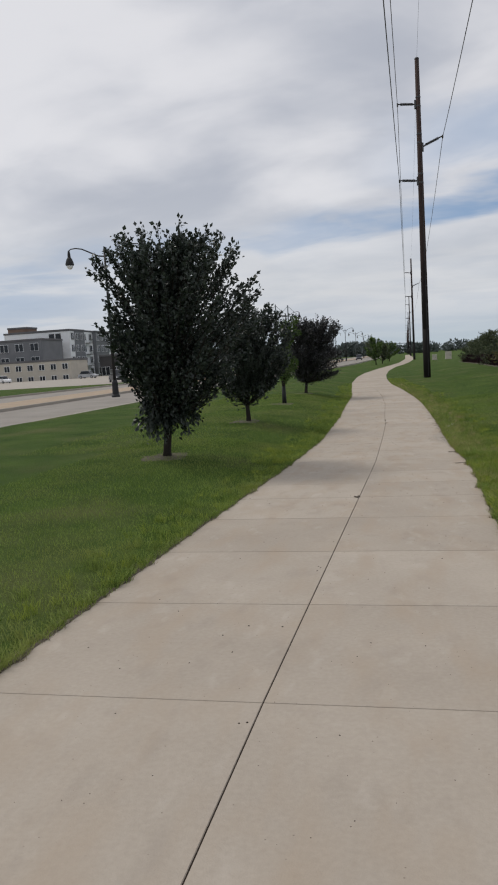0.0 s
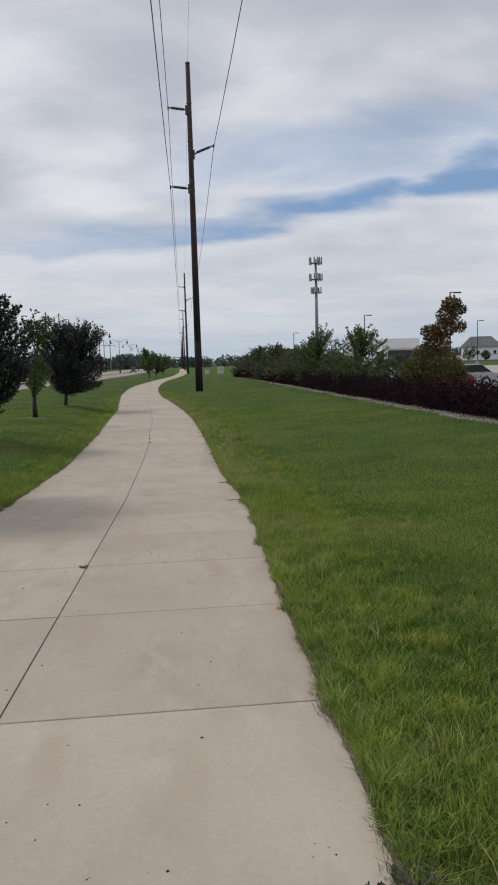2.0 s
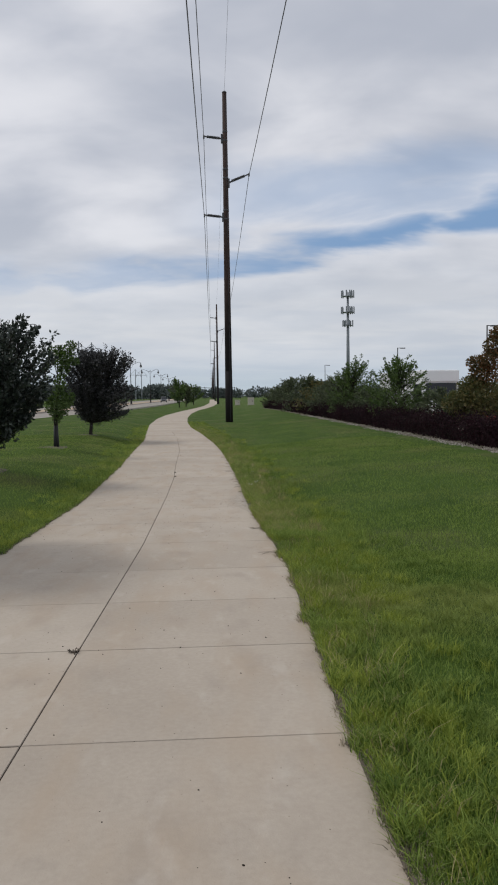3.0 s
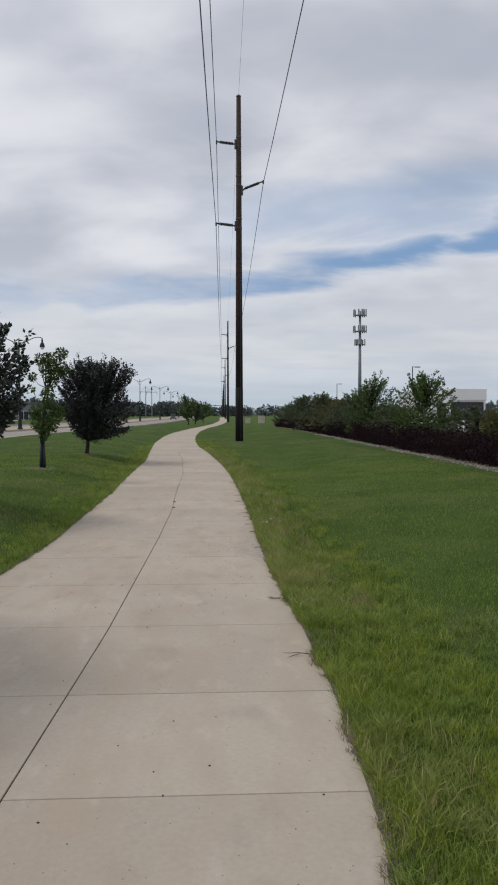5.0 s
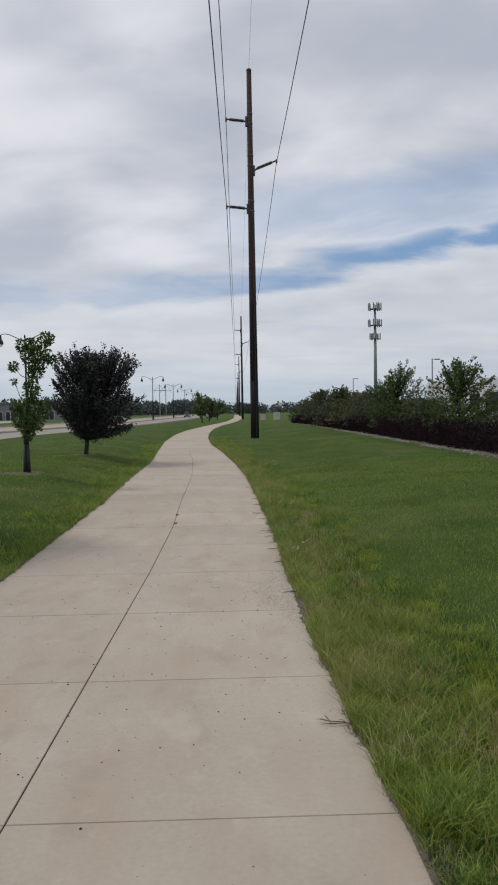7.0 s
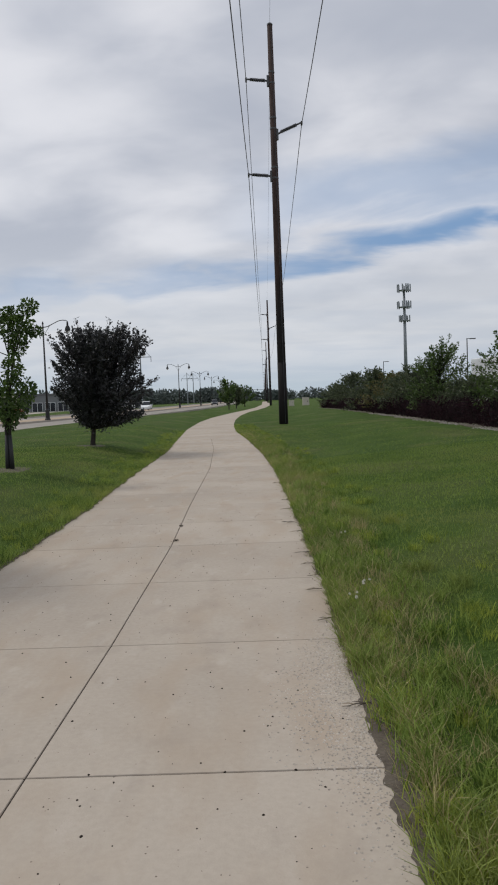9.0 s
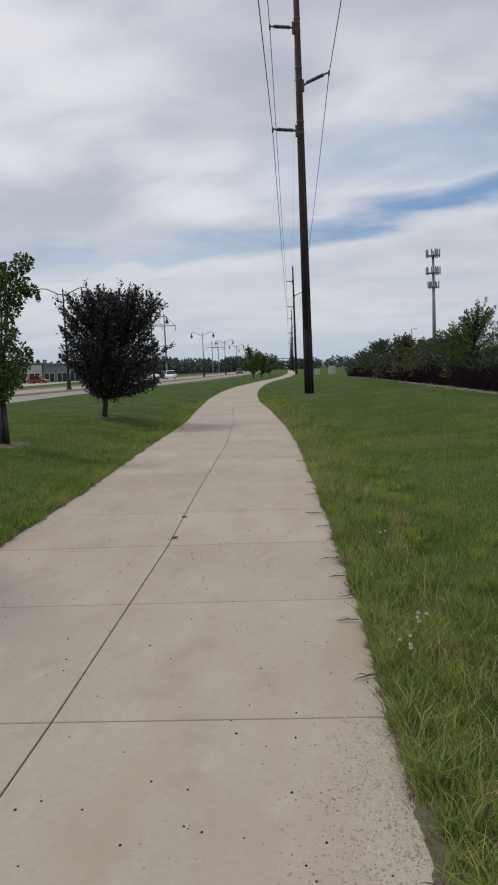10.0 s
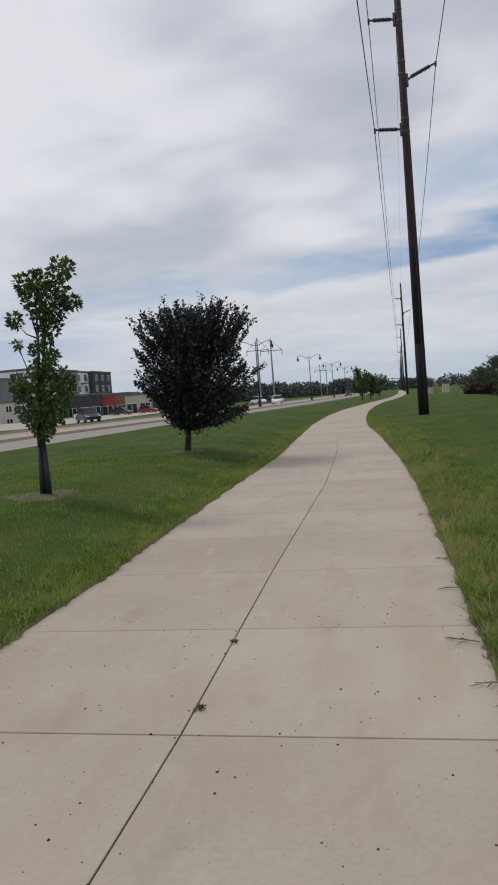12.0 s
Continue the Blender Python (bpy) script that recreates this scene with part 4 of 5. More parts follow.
LAMPS = [(-17.2, 43.3), (-19.0, 81.5), (-17.9, 119), (-15.9, 166), (-14.9, 209)]
first_lamp = street_lamp((*LAMPS[0], -0.06))
first_lamp.matrix_basis = pose(*LAMPS[0], -0.06, 0, 0, 4)
for i, (x, y) in enumerate(LAMPS[1:] + [(-14.4, 250), (-14.1, 295), (-13.9, 340), (-13.8, 390), (-13.7, 440)]):
    copy_thing(first_lamp, pose(x, y, -0.06, 0, 0, 4))


def lot_lamp(at, turn):
    p = thing("lot_lamp", at, "dark square parking lot lamp on a slim post", "lamp post", "parking lot lamps", turn)
    part("post", tube(bmesh.new(), [(0, 0, -0.3), (0, 0, 9.0)], [0.09, 0.075], 8), M["black"], p)
    part("footing", lathe(bmesh.new(), [(0.3, -0.45), (0.3, 0.7), (0.26, 0.75)], 12), M["kerb"], p)
    part("arm", bx(0, 0.5, -0.04, 0.04, 8.9, 8.98, 0.01), M["black"], p)
    part("head", bx(0.4, 1.25, -0.18, 0.18, 8.84, 8.98, 0.03), M["black"], p)


for x, y, r in ((31.6, 124, 0), (31.6, 86, 0), (30.5, 190, 0), (62, 150, 0)):
    lot_lamp((x, y, -0.08), r)


# ---- cell tower ----
def cell_tower(at):
    p = thing("cell_tower", at, "grey steel monopole mast with three antenna rings", "cell tower")
    part("mast", tube(bmesh.new(), [(0, 0, -0.5), (0, 0, 20), (0, 0, 44)], [0.85, 0.65, 0.42], 14), M["steel"], p, smooth=True)
    for z, r, n, tall in ((43.2, 2.6, 12, 2.6), (36.6, 2.7, 12, 2.5), (31.2, 2.1, 9, 2.3)):
        ring = part("platform", lathe(bmesh.new(), [(r * 0.86, z - 1.0), (r * 0.9, z - 0.95), (r * 0.9, z - 0.8), (r * 0.86, z - 0.75)], 12), M["steel"], p)
        for k in range(3):
            a = k * math.tau / 3 + 0.4
            part("bracket", tube(bmesh.new(), [(0.4 * math.cos(a), 0.4 * math.sin(a), z - 0.9), (r * math.cos(a), r * math.sin(a), z - 0.9)], [0.12, 0.12], 6), M["steel"], ring)
        for k in range(n):
            a = k * math.tau / n + (0.12 if k % 4 < 2 else -0.08)
            bm = bx(-0.12, 0.18, -0.25, 0.25, -tall * 0.56, tall * 0.56, 0.05)
            bm.transform(pose(r * math.cos(a), r * math.sin(a), z, 0, 0, math.degrees(a)))
            part("antenna", bm, M["steel"], ring)


cell_tower((59.8, 309, -0.4))


# ---- parked vehicles ----
def wheel(parent, x, y, r=0.33, w=0.22):
    bm = lathe(bmesh.new(), [(r * 0.6, -w / 2), (r * 0.95, -w / 2), (r, -w / 2 + 0.04), (r, w / 2 - 0.04), (r * 0.95, w / 2), (r * 0.6, w / 2)], 18)
    bm.transform(pose(x, y, r, 0, 90, 0))
    t = part("wheel", bm, M["tyre"], parent)
    bm = lathe(bmesh.new(), [(r * 0.58, -w / 2 - 0.01), (r * 0.6, w / 2 + 0.01), (r * 0.2, w / 2 + 0.02)], 14)
    bm.transform(pose(x, y, r, 0, 90, 0))
    part("rim", bm, M["silver"], t)


def hull(profile, half, inset=0.0):
    """A body from a side outline (y, z), with slightly tucked sides."""
    bm = bmesh.new()
    rows = []
    for x, k in ((-half, 0.965), (-half * 0.9, 1.0), (half * 0.9, 1.0), (half, 0.965)):
        cy = sum(q[0] for q in profile) / len(profile)
        cz = sum(q[1] for q in profile) / len(profile)
        rows.append([bm.verts.new((x, cy + (y - cy) * k, cz + (z - cz) * k)) for y, z in profile])
    n = len(profile)
    for a, b in zip(rows, rows[1:]):
        for i in range(n):
            bm.faces.new((a[i], a[(i + 1) % n], b[(i + 1) % n], b[i]))
    bm.faces.new(rows[0])
    bm.faces.new(rows[-1][::-1])
    bmesh.ops.recalc_face_normals(bm, faces=bm.faces)
    return bm


def car(at, turn, paint, label, tall=0.0):
    c = thing("car", at, label, "car", "parked cars", turn)
    body = part("body", hull([(-2.2, 0.3), (-2.25, 0.62), (-1.9, 0.86), (-1.0, 0.92 + tall * 0.3), (1.5, 0.95 + tall * 0.3), (2.15, 0.88), (2.25, 0.55), (2.2, 0.28)], 0.88), M[paint], c)
    part("cabin", hull([(-1.15, 0.9 + tall * 0.3), (-0.45, 1.4 + tall), (1.2, 1.42 + tall), (1.85, 0.93 + tall * 0.3)], 0.74), M["glass"], c, "dark glazed cabin")
    part("roof", hull([(-0.5, 1.385 + tall), (-0.35, 1.44 + tall), (1.1, 1.46 + tall), (1.28, 1.40 + tall)], 0.72), M[paint], c)
    for s in (-1, 1):
        part("headlight", bx(s * 0.68 - 0.16, s * 0.68 + 0.16, -2.27, -2.2, 0.62, 0.76, 0.02), M["white"], body)
        part("tail_light", bx(s * 0.72 - 0.12, s * 0.72 + 0.12, 2.2, 2.27, 0.66, 0.84, 0.02), M["redpaint"], body)
        part("mirror", bx(s * 0.98 - 0.1, s * 0.98 + 0.1, -0.85, -0.72, 0.95, 1.08, 0.03), M[paint], body)
        for y in (-1.35, 1.4):
            wheel(c, s * 0.8, y)
    return c


def step_van(at, turn):
    v = thing("delivery_van", at, "tall white box-bodied delivery van parked beyond the hedge", "van", turn=turn)
    part("body", bx(-1.1, 1.1, -2.6, 3.6, 0.55, 3.2, 0.07), M["white"], v)
    part("nose", hull([(-3.5, 0.5), (-3.55, 0.95), (-3.35, 1.25), (-2.55, 1.4), (-2.5, 0.5)], 1.0), M["white"], v)
    part("windscreen", hull([(-2.66, 1.52), (-2.62, 2.45), (-2.55, 2.45), (-2.55, 1.52)], 0.95), M["glass"], v)
    part("visor", bx(-1.08, 1.08, -2.72, -2.5, 2.52, 3.17, 0.05), M["white"], v)
    part("bumper", bx(-1.05, 1.05, -3.68, -3.48, 0.42, 0.62, 0.03), M["black"], v)
    part("grille", bx(-0.55, 0.55, -3.585, -3.5, 0.68, 0.98, 0.02), M["black"], v)
    part("wiper", tube(bmesh.new(), [(-0.3, -2.72, 1.55), (0.35, -2.7, 2.1)], [0.02, 0.015], 5), M["black"], v)
    for s in (-1, 1):
        part("headlight", bx(s * 0.78 - 0.15, s * 0.78 + 0.15, -3.57, -3.48, 0.75, 0.95, 0.02), M["silver"], v)
        part("side_window", bx(s * 1.1 - 0.015, s * 1.1 + 0.015, -2.35, -1.35, 1.5, 2.4, 0.01), M["glass"], v)
        m = part("mirror", bx(s * 1.38 - 0.12, s * 1.38 + 0.12, -2.65, -2.55, 1.5, 2.05, 0.03), M["black"], v)
        part("mirror_arm", tube(bmesh.new(), [(s * 1.08, -2.5, 1.9), (s * 1.36, -2.6, 1.9)], [0.02, 0.02], 5), M["black"], m)
        part("side_rail", bx(s * 1.115 - 0.02, s * 1.115 + 0.02, -1.2, 3.5, 0.75, 0.85, 0.01), M["steel"], v)
        for y in (-2.75, 2.2):
            wheel(v, s * 0.92, y, 0.42, 0.26)


step_van((13.2, 49.5, -0.42), 10)
car((18.6, 50.4, -0.42), 262, "silver", "silver parked car half hidden by the hedge")
car((15.0, 45.5, -0.42), 250, "redpaint", "red parked car almost hidden by the hedge")


# ---- utility boxes ----
def utility_box(at, w, h, mat):
    u = thing("utility_box", at, "pale tan metal utility cabinet on a pad", "utility box", "utility cabinets")
    part("pad", bx(-w * 0.6, w * 0.6, -w * 0.6, w * 0.6, -0.1, 0.08, 0.02), M["kerb"], u)
    part("cabinet", bx(-w / 2, w / 2, -w / 2, w / 2, 0.08, h, 0.04), M[mat], u)
    part("lid", bx(-w / 2 - 0.03, w / 2 + 0.03, -w / 2 - 0.03, w / 2 + 0.03, h - 0.04, h + 0.05, 0.02), M[mat], u)
    part("door_handle", bx(w * 0.2, w * 0.26, -w / 2 - 0.05, -w / 2, h * 0.45, h * 0.62, 0.01), M["black"], u)


utility_box((9.0, 148, -0.4), 1.15, 1.45, "cream")
utility_box((6.4, 148, -0.4), 0.9, 1.0, "cream")


# ---- buildings ----
def building(name, at, turn, size, wall, label, storeys=0, bays=0, win=(1.5, 1.6), sill=0.9, parapet=0.5, category="building"):
    """A block with recessed windows on its front (-y) and east (+x) sides."""
    w, d, h = size
    b = thing(name, at, label, category, turn=turn)
    part("wall", bx(-w / 2, w / 2, 0, d, -0.5, h), M[wall], b)
    part("roof", bx(-w / 2 - 0.15, w / 2 + 0.15, -0.15, d + 0.15, h, h + parapet, 0.04), M["roof"], b)
    if storeys and bays:
        fh = h / storeys
        for s in range(storeys):
            for k in range(bays):
                x = -w / 2 + (k + 0.5) * w / bays
                z = s * fh + sill
                f = part("window", bx(x - win[0] / 2 - 0.08, x + win[0] / 2 + 0.08, -0.1, -0.004, z - 0.08, z + win[1] + 0.08), M["white"], b)
                part("pane", bx(x - win[0] / 2, x + win[0] / 2, -0.13, -0.101, z, z + win[1]), M["glass"], f)
                part("mullion", bx(x - 0.05, x + 0.05, -0.15, -0.131, z, z + win[1]), M["white"], f)
    return b


def balcony(parent, x, z, w=3.0):
    f = part("balcony", bx(x - w / 2, x + w / 2, -1.3, -0.05, z - 0.12, z, 0.02), M["darkwall"], parent)
    part("railing", bx(x - w / 2, x + w / 2, -1.3, -1.24, z + 0.95, z + 1.05), M["black"], f)
    for k in range(7):
        q = x - w / 2 + k * w / 6
        part("baluster", bx(q - 0.03, q + 0.03, -1.29, -1.25, z, z + 0.95), M["black"], f)


LINE_TOWERS = [((-36.0, 220, -0.4), 18.2), ((-33.2, 226, -0.4), 18.2), ((-40.5, 439, -0.4), 18.2), ((-37.5, 445, -0.4), 18.2)]
for y0, y1, mat, lab, out_ in ((194, 204, "greywall", "dark grey clad block", 0.0), (204, 212, "white", "white rendered block", -1.0), (212, 222, "greywall", "dark grey clad block", 0.0), (222, 231.5, "white", "white rendered block", -1.0), (231.5, 246, "darkwall", "charcoal clad end block", 0.6)):
    b = building("apartment_building", (-90.6 + out_, (y0 + y1) / 2, -0.3), 90, (y1 - y0, 18, 13.4), mat, "four-storey " + lab + " of an apartment house", storeys=4, bays=2 if mat == "white" else 3, win=(1.7, 1.8), sill=0.9, category="apartment building")
    tagged(b, group="apartment blocks")
    if mat == "white":
        for s in range(1, 4):
            balcony(b, 0, s * 3.35 + 0.1)
b = building("apartment_building", (-100.5, 193.8, -0.3), 0, (20, 3, 13.3), "white", "plain white gable block of an apartment house", category="apartment building")
tagged(b, group="apartment blocks")
for s in range(4):
    for x in (4.6, 6.6):
        f = part("window", bx(x - 0.8, x + 0.8, -0.1, -0.004, s * 3.35 + 0.7, s * 3.35 + 2.7), M["darkwall"], b)
        part("pane", bx(x - 0.66, x + 0.66, -0.13, -0.101, s * 3.35 + 0.85, s * 3.35 + 2.5), M["glass"], f)
building("stair_tower", (-108, 197, -0.3), 0, (6, 6, 15.0), "brickwall", "brown stair tower above the apartment roof")
building("apartment_wing", (-98, 179, -0.3), 0, (13, 12, 10.6), "greywall", "three-storey grey apartment wing with large windows", storeys=3, bays=3, win=(2.2, 1.9), category="building")
building("townhouse_block", (-90, 166, -1.2), 3, (24, 11, 5.6), "cream", "low cream two-storey block with square windows", storeys=2, bays=8, win=(1.3, 1.3), sill=0.8, category="building")
building("restaurant", (-78.5, 197, -0.3), 6, (9.5, 14, 5.6), "darkwall", "low dark clad restaurant building", storeys=1, bays=3, win=(2.2, 2.2), sill=0.4)
building("shop", (-72.4, 198, -0.3), 6, (4.2, 14, 5.2), "redwall", "red clad shop front bay", storeys=1, bays=1, win=(2.6, 2.2), sill=0.3)
building("shop", (-68.7, 198.4, -0.3), 6, (3.2, 14, 5.3), "brickwall", "brown brick shop front bay", storeys=1, bays=1, win=(2.2, 2.2), sill=0.3)
building("strip_mall", (-64, 198, -0.3), 5, (7, 16, 4.7), "cream", "pale low strip mall building with dark shop windows", storeys=1, bays=2, win=(2.6, 2.4), sill=0.2)
building("strip_mall", (-52.5, 200, -0.3), 5, (16, 16, 4.3), "greywall", "grey low strip mall building with dark shop windows", storeys=1, bays=5, win=(2.4, 2.2), sill=0.3)
building("warehouse", (47.5, 300, -0.4), 0, (9, 12, 6.8), "darkwall", "low dark warehouse far beyond the trees", storeys=1, bays=2, win=(2.4, 2.5), sill=1.0)


def house(at, turn):
    h = thing("house", at, "pale house with a dark gabled roof far off", "house", "houses on the rise", turn)
    part("wall", bx(-8, 8, 0, 10, -1, 6.0), M["white"], h)
    bm = bmesh.new()
    r = [bm.verts.new(p) for p in ((-8.9, -0.8, 5.9), (8.9, -0.8, 5.9), (8.9, 10.8, 5.9), (-8.9, 10.8, 5.9), (-4.4, 5, 10.6), (4.4, 5, 10.6))]
    for f in ((0, 1, 5, 4), (2, 3, 4, 5), (1, 2, 5), (3, 0, 4), (3, 2, 1, 0)):
        bm.faces.new([r[i] for i in f])
    part("roof", bm, M["roof"], h)
    for k in (-5, -1.5, 2, 5.5):
        f = part("window", bx(k - 0.7, k + 0.7, -0.1, -0.005, 2.8, 4.4), M["white"], h)
        part("pane", bx(k - 0.58, k + 0.58, -0.14, -0.101, 2.9, 4.3), M["glass"], f)


for x, y, r in ((134, 315, -18), (153, 318, -20), (174, 322, -24), (196, 328, -24)):
    house((x, y, -0.2), r)


def garden_wall(at, turn, length):
    w = thing("garden_wall", at, "long low white wall below the houses", "wall", turn=turn)
    part("wall", bx(-length / 2, length / 2, 0, 0.4, -0.6, 2.5, 0.03), M["white"], w)
    part("coping", bx(-length / 2 - 0.1, length / 2 + 0.1, -0.12, 0.52, 2.502, 2.75, 0.03), M["roof"], w)
    part("footing", bx(-length / 2, length / 2, -0.2, -0.01, -0.6, 0.25, 0.02), M["greywall"], w)


garden_wall((157, 304, -0.2), -20, 96)
for i, (x, y, h) in enumerate(((129, 299, 4.6), (141, 292, 3.4), (146, 291, 3.0), (122, 300, 7.0))):
    tree("tree", (x, y, -0.5), "round dark green tree before the houses", (0, 0, h * 0.56, h * 0.42, h * 0.42, h * 0.44), 0.12, 0.5, "leaf_grey", 900, 140 + i, 40, group="trees before the houses")
ribbon("parking_lot_2", lambda y: -150, lambda y: -34 - 0.12 * (y - 84), [84, 120, 160, 192], lambda y: -0.092, M["kerb"], "pale parking lot before the shops across the road", "parking lot", 0.1)
for x, y, tn, paint, lab in ((-36.4, 92, 32, "darkpaint", "dark parked car across the road"), (-53, 173, 80, "redpaint", "dark red parked car by the shops"), (-56, 165, 80, "darkpaint", "dark parked car by the shops"), (-62, 160, 84, "white", "white parked car by the shops"), (-70, 158, 84, "silver", "silver parked car by the shops"), (-88.5, 153, 62, "white", "white parked car by the apartments"), (-93, 149, 62, "white", "white parked car by the apartments"), (-34.2, 98, 40, "darkpaint", "dark parked car across the road"), (-29.4, 180, 40, "white", "white parked car beyond the far carriageway"), (-29.2, 193, 60, "darkpaint", "dark parked car beyond the far carriageway"), (-29.6, 205, 70, "silver", "silver parked car beyond the far carriageway"), (-21.6, 158, 2, "white", "white car on the road"), (-12.5, 230, 2, "darkpaint", "dark car far down the road")):
    car((x, y, -0.10 if x < -26 else ROAD_Z), tn, paint, lab, 0.25)


# ---- distant woods and signal gantry ----
def woods(name, x0, x1, y0, y1, h, count, seed, label):
    rng = np.random.default_rng(seed)
    V, F = [], []
    k = 0
    for i in range(count):
        q = rng.random()
        x, y = x0 + (x1 - x0) * q, y0 + (y1 - y0) * q + rng.normal(0, 14)
        hh = h * rng.uniform(0.55, 1.15)
        m = 110
        u = rng.normal(0, 1, (m, 3))
        u /= np.linalg.norm(u, axis=1, keepdims=True)
        c = np.array([x, y, hh * 0.5]) + u * np.array([hh * 0.55, hh * 0.55, hh * 0.5]) * rng.uniform(0.6, 1.0, (m, 1))
        v, f = leaf_arrays(c, u, hh * 0.24, rng, 0.0)
        V.append(v)
        F.append(f + k)
        k += len(v)
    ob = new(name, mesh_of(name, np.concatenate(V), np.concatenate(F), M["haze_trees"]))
    tagged(ob, label, "woods", kind="stuff")


woods("far_woods", -260, -10, 330, 560, 9.0, 330, 21, "line of green trees along the horizon, haze painted into their colour")
woods("far_woods", -10, 330, 620, 520, 7.5, 380, 22, "line of green trees along the horizon, haze painted into their colour")
woods("far_woods", 60, 420, 420, 330, 6.5, 220, 23, "line of green trees along the horizon, haze painted into their colour")
woods("far_woods", -420, -200, 180, 330, 7.0, 200, 24, "line of green trees along the horizon, haze painted into their colour")


def line_tower(at, h):
    g = thing("transmission_pole", at, "slim grey transmission pole with a peaked crossarm far off", "transmission pole", "far transmission poles")
    part("shaft", tube(bmesh.new(), [(0, 0, 0), (0, 0, h)], [0.3, 0.16], 8), M["steel"], g)
    part("crossarm", tube(bmesh.new(), [(-3.2, 0, h - 3.4), (3.2, 0, h - 3.4)], [0.11, 0.11], 6), M["steel"], g)
    for s in (-1, 1):
        part("stay", tube(bmesh.new(), [(0, 0, h - 0.3), (s * 3.1, 0, h - 3.4)], [0.06, 0.06], 5), M["steel"], g)
        part("insulator", tube(bmesh.new(), [(s * 3.1, 0, h - 3.4), (s * 3.1, 0, h - 4.8)], [0.09, 0.09], 6), M["insulator"], g)


for q, h in LINE_TOWERS:
    line_tower(q, h)


def gantry(at):
    g = thing("signal_gantry", at, "grey overhead traffic signal mast far down the road", "traffic signal")
    part("post", tube(bmesh.new(), [(0, 0, 0), (0, 0, 7)], [0.2, 0.16], 8), M["black"], g)
    part("mast_arm", tube(bmesh.new(), [(0, 0, 6.4), (-12, 0, 6.9)], [0.16, 0.1], 8), M["black"], g)
    for x in (-4, -8, -11.5):
        part("signal_head", bx(x - 0.2, x + 0.2, -0.2, 0.2, 5.9, 7.1, 0.03), M["black"], g)


gantry((4.0, 420, -0.4))


# ---- grass beside the path ----
def grass(name, label, mat, spots, height, width, seed, lean=0.5):
    rng = np.random.default_rng(seed)
    n = len(spots)
    h = height * rng.uniform(0.5, 1.35, n)
    a = rng.uniform(0, math.tau, n)
    face = rng.uniform(0, math.tau, n)
    dx, dy = np.cos(a), np.sin(a)
    sx, sy = np.cos(face) * width * 0.5, np.sin(face) * width * 0.5
    ln = lean * h * rng.uniform(0.2, 1.2, n)
    x, y, z = spots[:, 0], spots[:, 1], spots[:, 2]
    v = np.stack([np.stack([x - sx, y - sy, z - 0.01], 1), np.stack([x + sx, y + sy, z - 0.01], 1),
                  np.stack([x + sx * 0.7 + dx * ln * 0.35, y + sy * 0.7 + dy * ln * 0.35, z + h * 0.6], 1),
                  np.stack([x - sx * 0.7 + dx * ln * 0.35, y - sy * 0.7 + dy * ln * 0.35, z + h * 0.6], 1),
                  np.stack([x + dx * ln, y + dy * ln, z + h], 1)], 1).reshape(-1, 3)
    i = (np.arange(n) * 5).tolist()
    faces = []
    for k in i:
        faces.append((k, k + 1, k + 2, k + 3))
        faces.append((k + 3, k + 2, k + 4))
    ob = new(name, mesh_of(name, v, faces, mat))
    tagged(ob, label, "grass", kind="stuff")


def soil_width(y):
    """Bare soil beyond the path's right edge."""
    return 0.012 + 0.035 * noise.noise((y * 1.1, 3.0, 0)) + 0.20 * math.exp(-((y - 17.4) / 0.8) ** 2) + 0.05 * math.exp(-((y - 8.6) / 1.0) ** 2)


def creep(side, y):
    """How far turf and dead thatch have crept over the slab's edge."""
    n = 0.055 * noise.noise((y * 1.7, side * 5.0, 2.0)) + 0.04 * noise.noise((y * 5.5, side * 9.0, 6.0)) + 0.028 * noise.noise((y * 14.0, side * 2.0, 8.0))
    if side > 0:
        n += 0.015 * math.exp(-((y - 17.4) / 0.9) ** 2)
    return max(-0.012, n + 0.004)


def soil_strip(name, edge, sign, width, y0, y1, label):
    verts, faces = [], []
    n = int((y1 - y0) / 0.03)
    for i in range(n + 1):
        y = y0 + (y1 - y0) * i / n
        e = edge(y)
        w = max(0.015, width(y))
        c = creep(sign, y)
        verts += [(e - sign * max(0.006, c), y, path_z(y) + 0.002), (e + sign * w, y, path_z(y) + 0.012), (e + sign * (w + 0.03), y, path_z(y) - 0.03)]
    for i in range(n):
        a = 3 * i
        for k in (0, 1):
            q = (a + k, a + k + 1, a + k + 4, a + k + 3)
            faces.append(q if sign > 0 else q[::-1])
    ob = new(name, mesh_of(name, verts, faces, M["soil"]))
    tagged(ob, label, "soil", kind="structure")


soil_strip("soil_edge", lambda y: along(RIGHT_EDGE, y), 1, soil_width, 1.5, 44, "bare dark soil along the path's edge")
soil_strip("soil_edge_2", lambda y: along(LEFT_EDGE, y), -1, lambda y: 0.015 + 0.04 * noise.noise((y * 1.3, 9.0, 0)), 1.5, 44, "bare dark soil along the path's edge")


def scatter(n, side, reach, y0, y1, seed, fade=1.6, ybias=1.0):
    """Spots on the lawn, thinning out with the distance from the path's edge."""
    rng = np.random.default_rng(seed)
    y = y0 + (y1 - y0) * rng.random(n) ** ybias
    d = reach * rng.random(n) ** fade
    res = []
    for a, b in zip(d.tolist(), y.tolist()):
        if side > 0:
            if a < soil_width(b) * 0.8:
                continue
            x = along(RIGHT_EDGE, b) + a
        else:
            x = along(LEFT_EDGE, b) - a
        res.append((x, b, land(x, b)))
    return np.array(res)


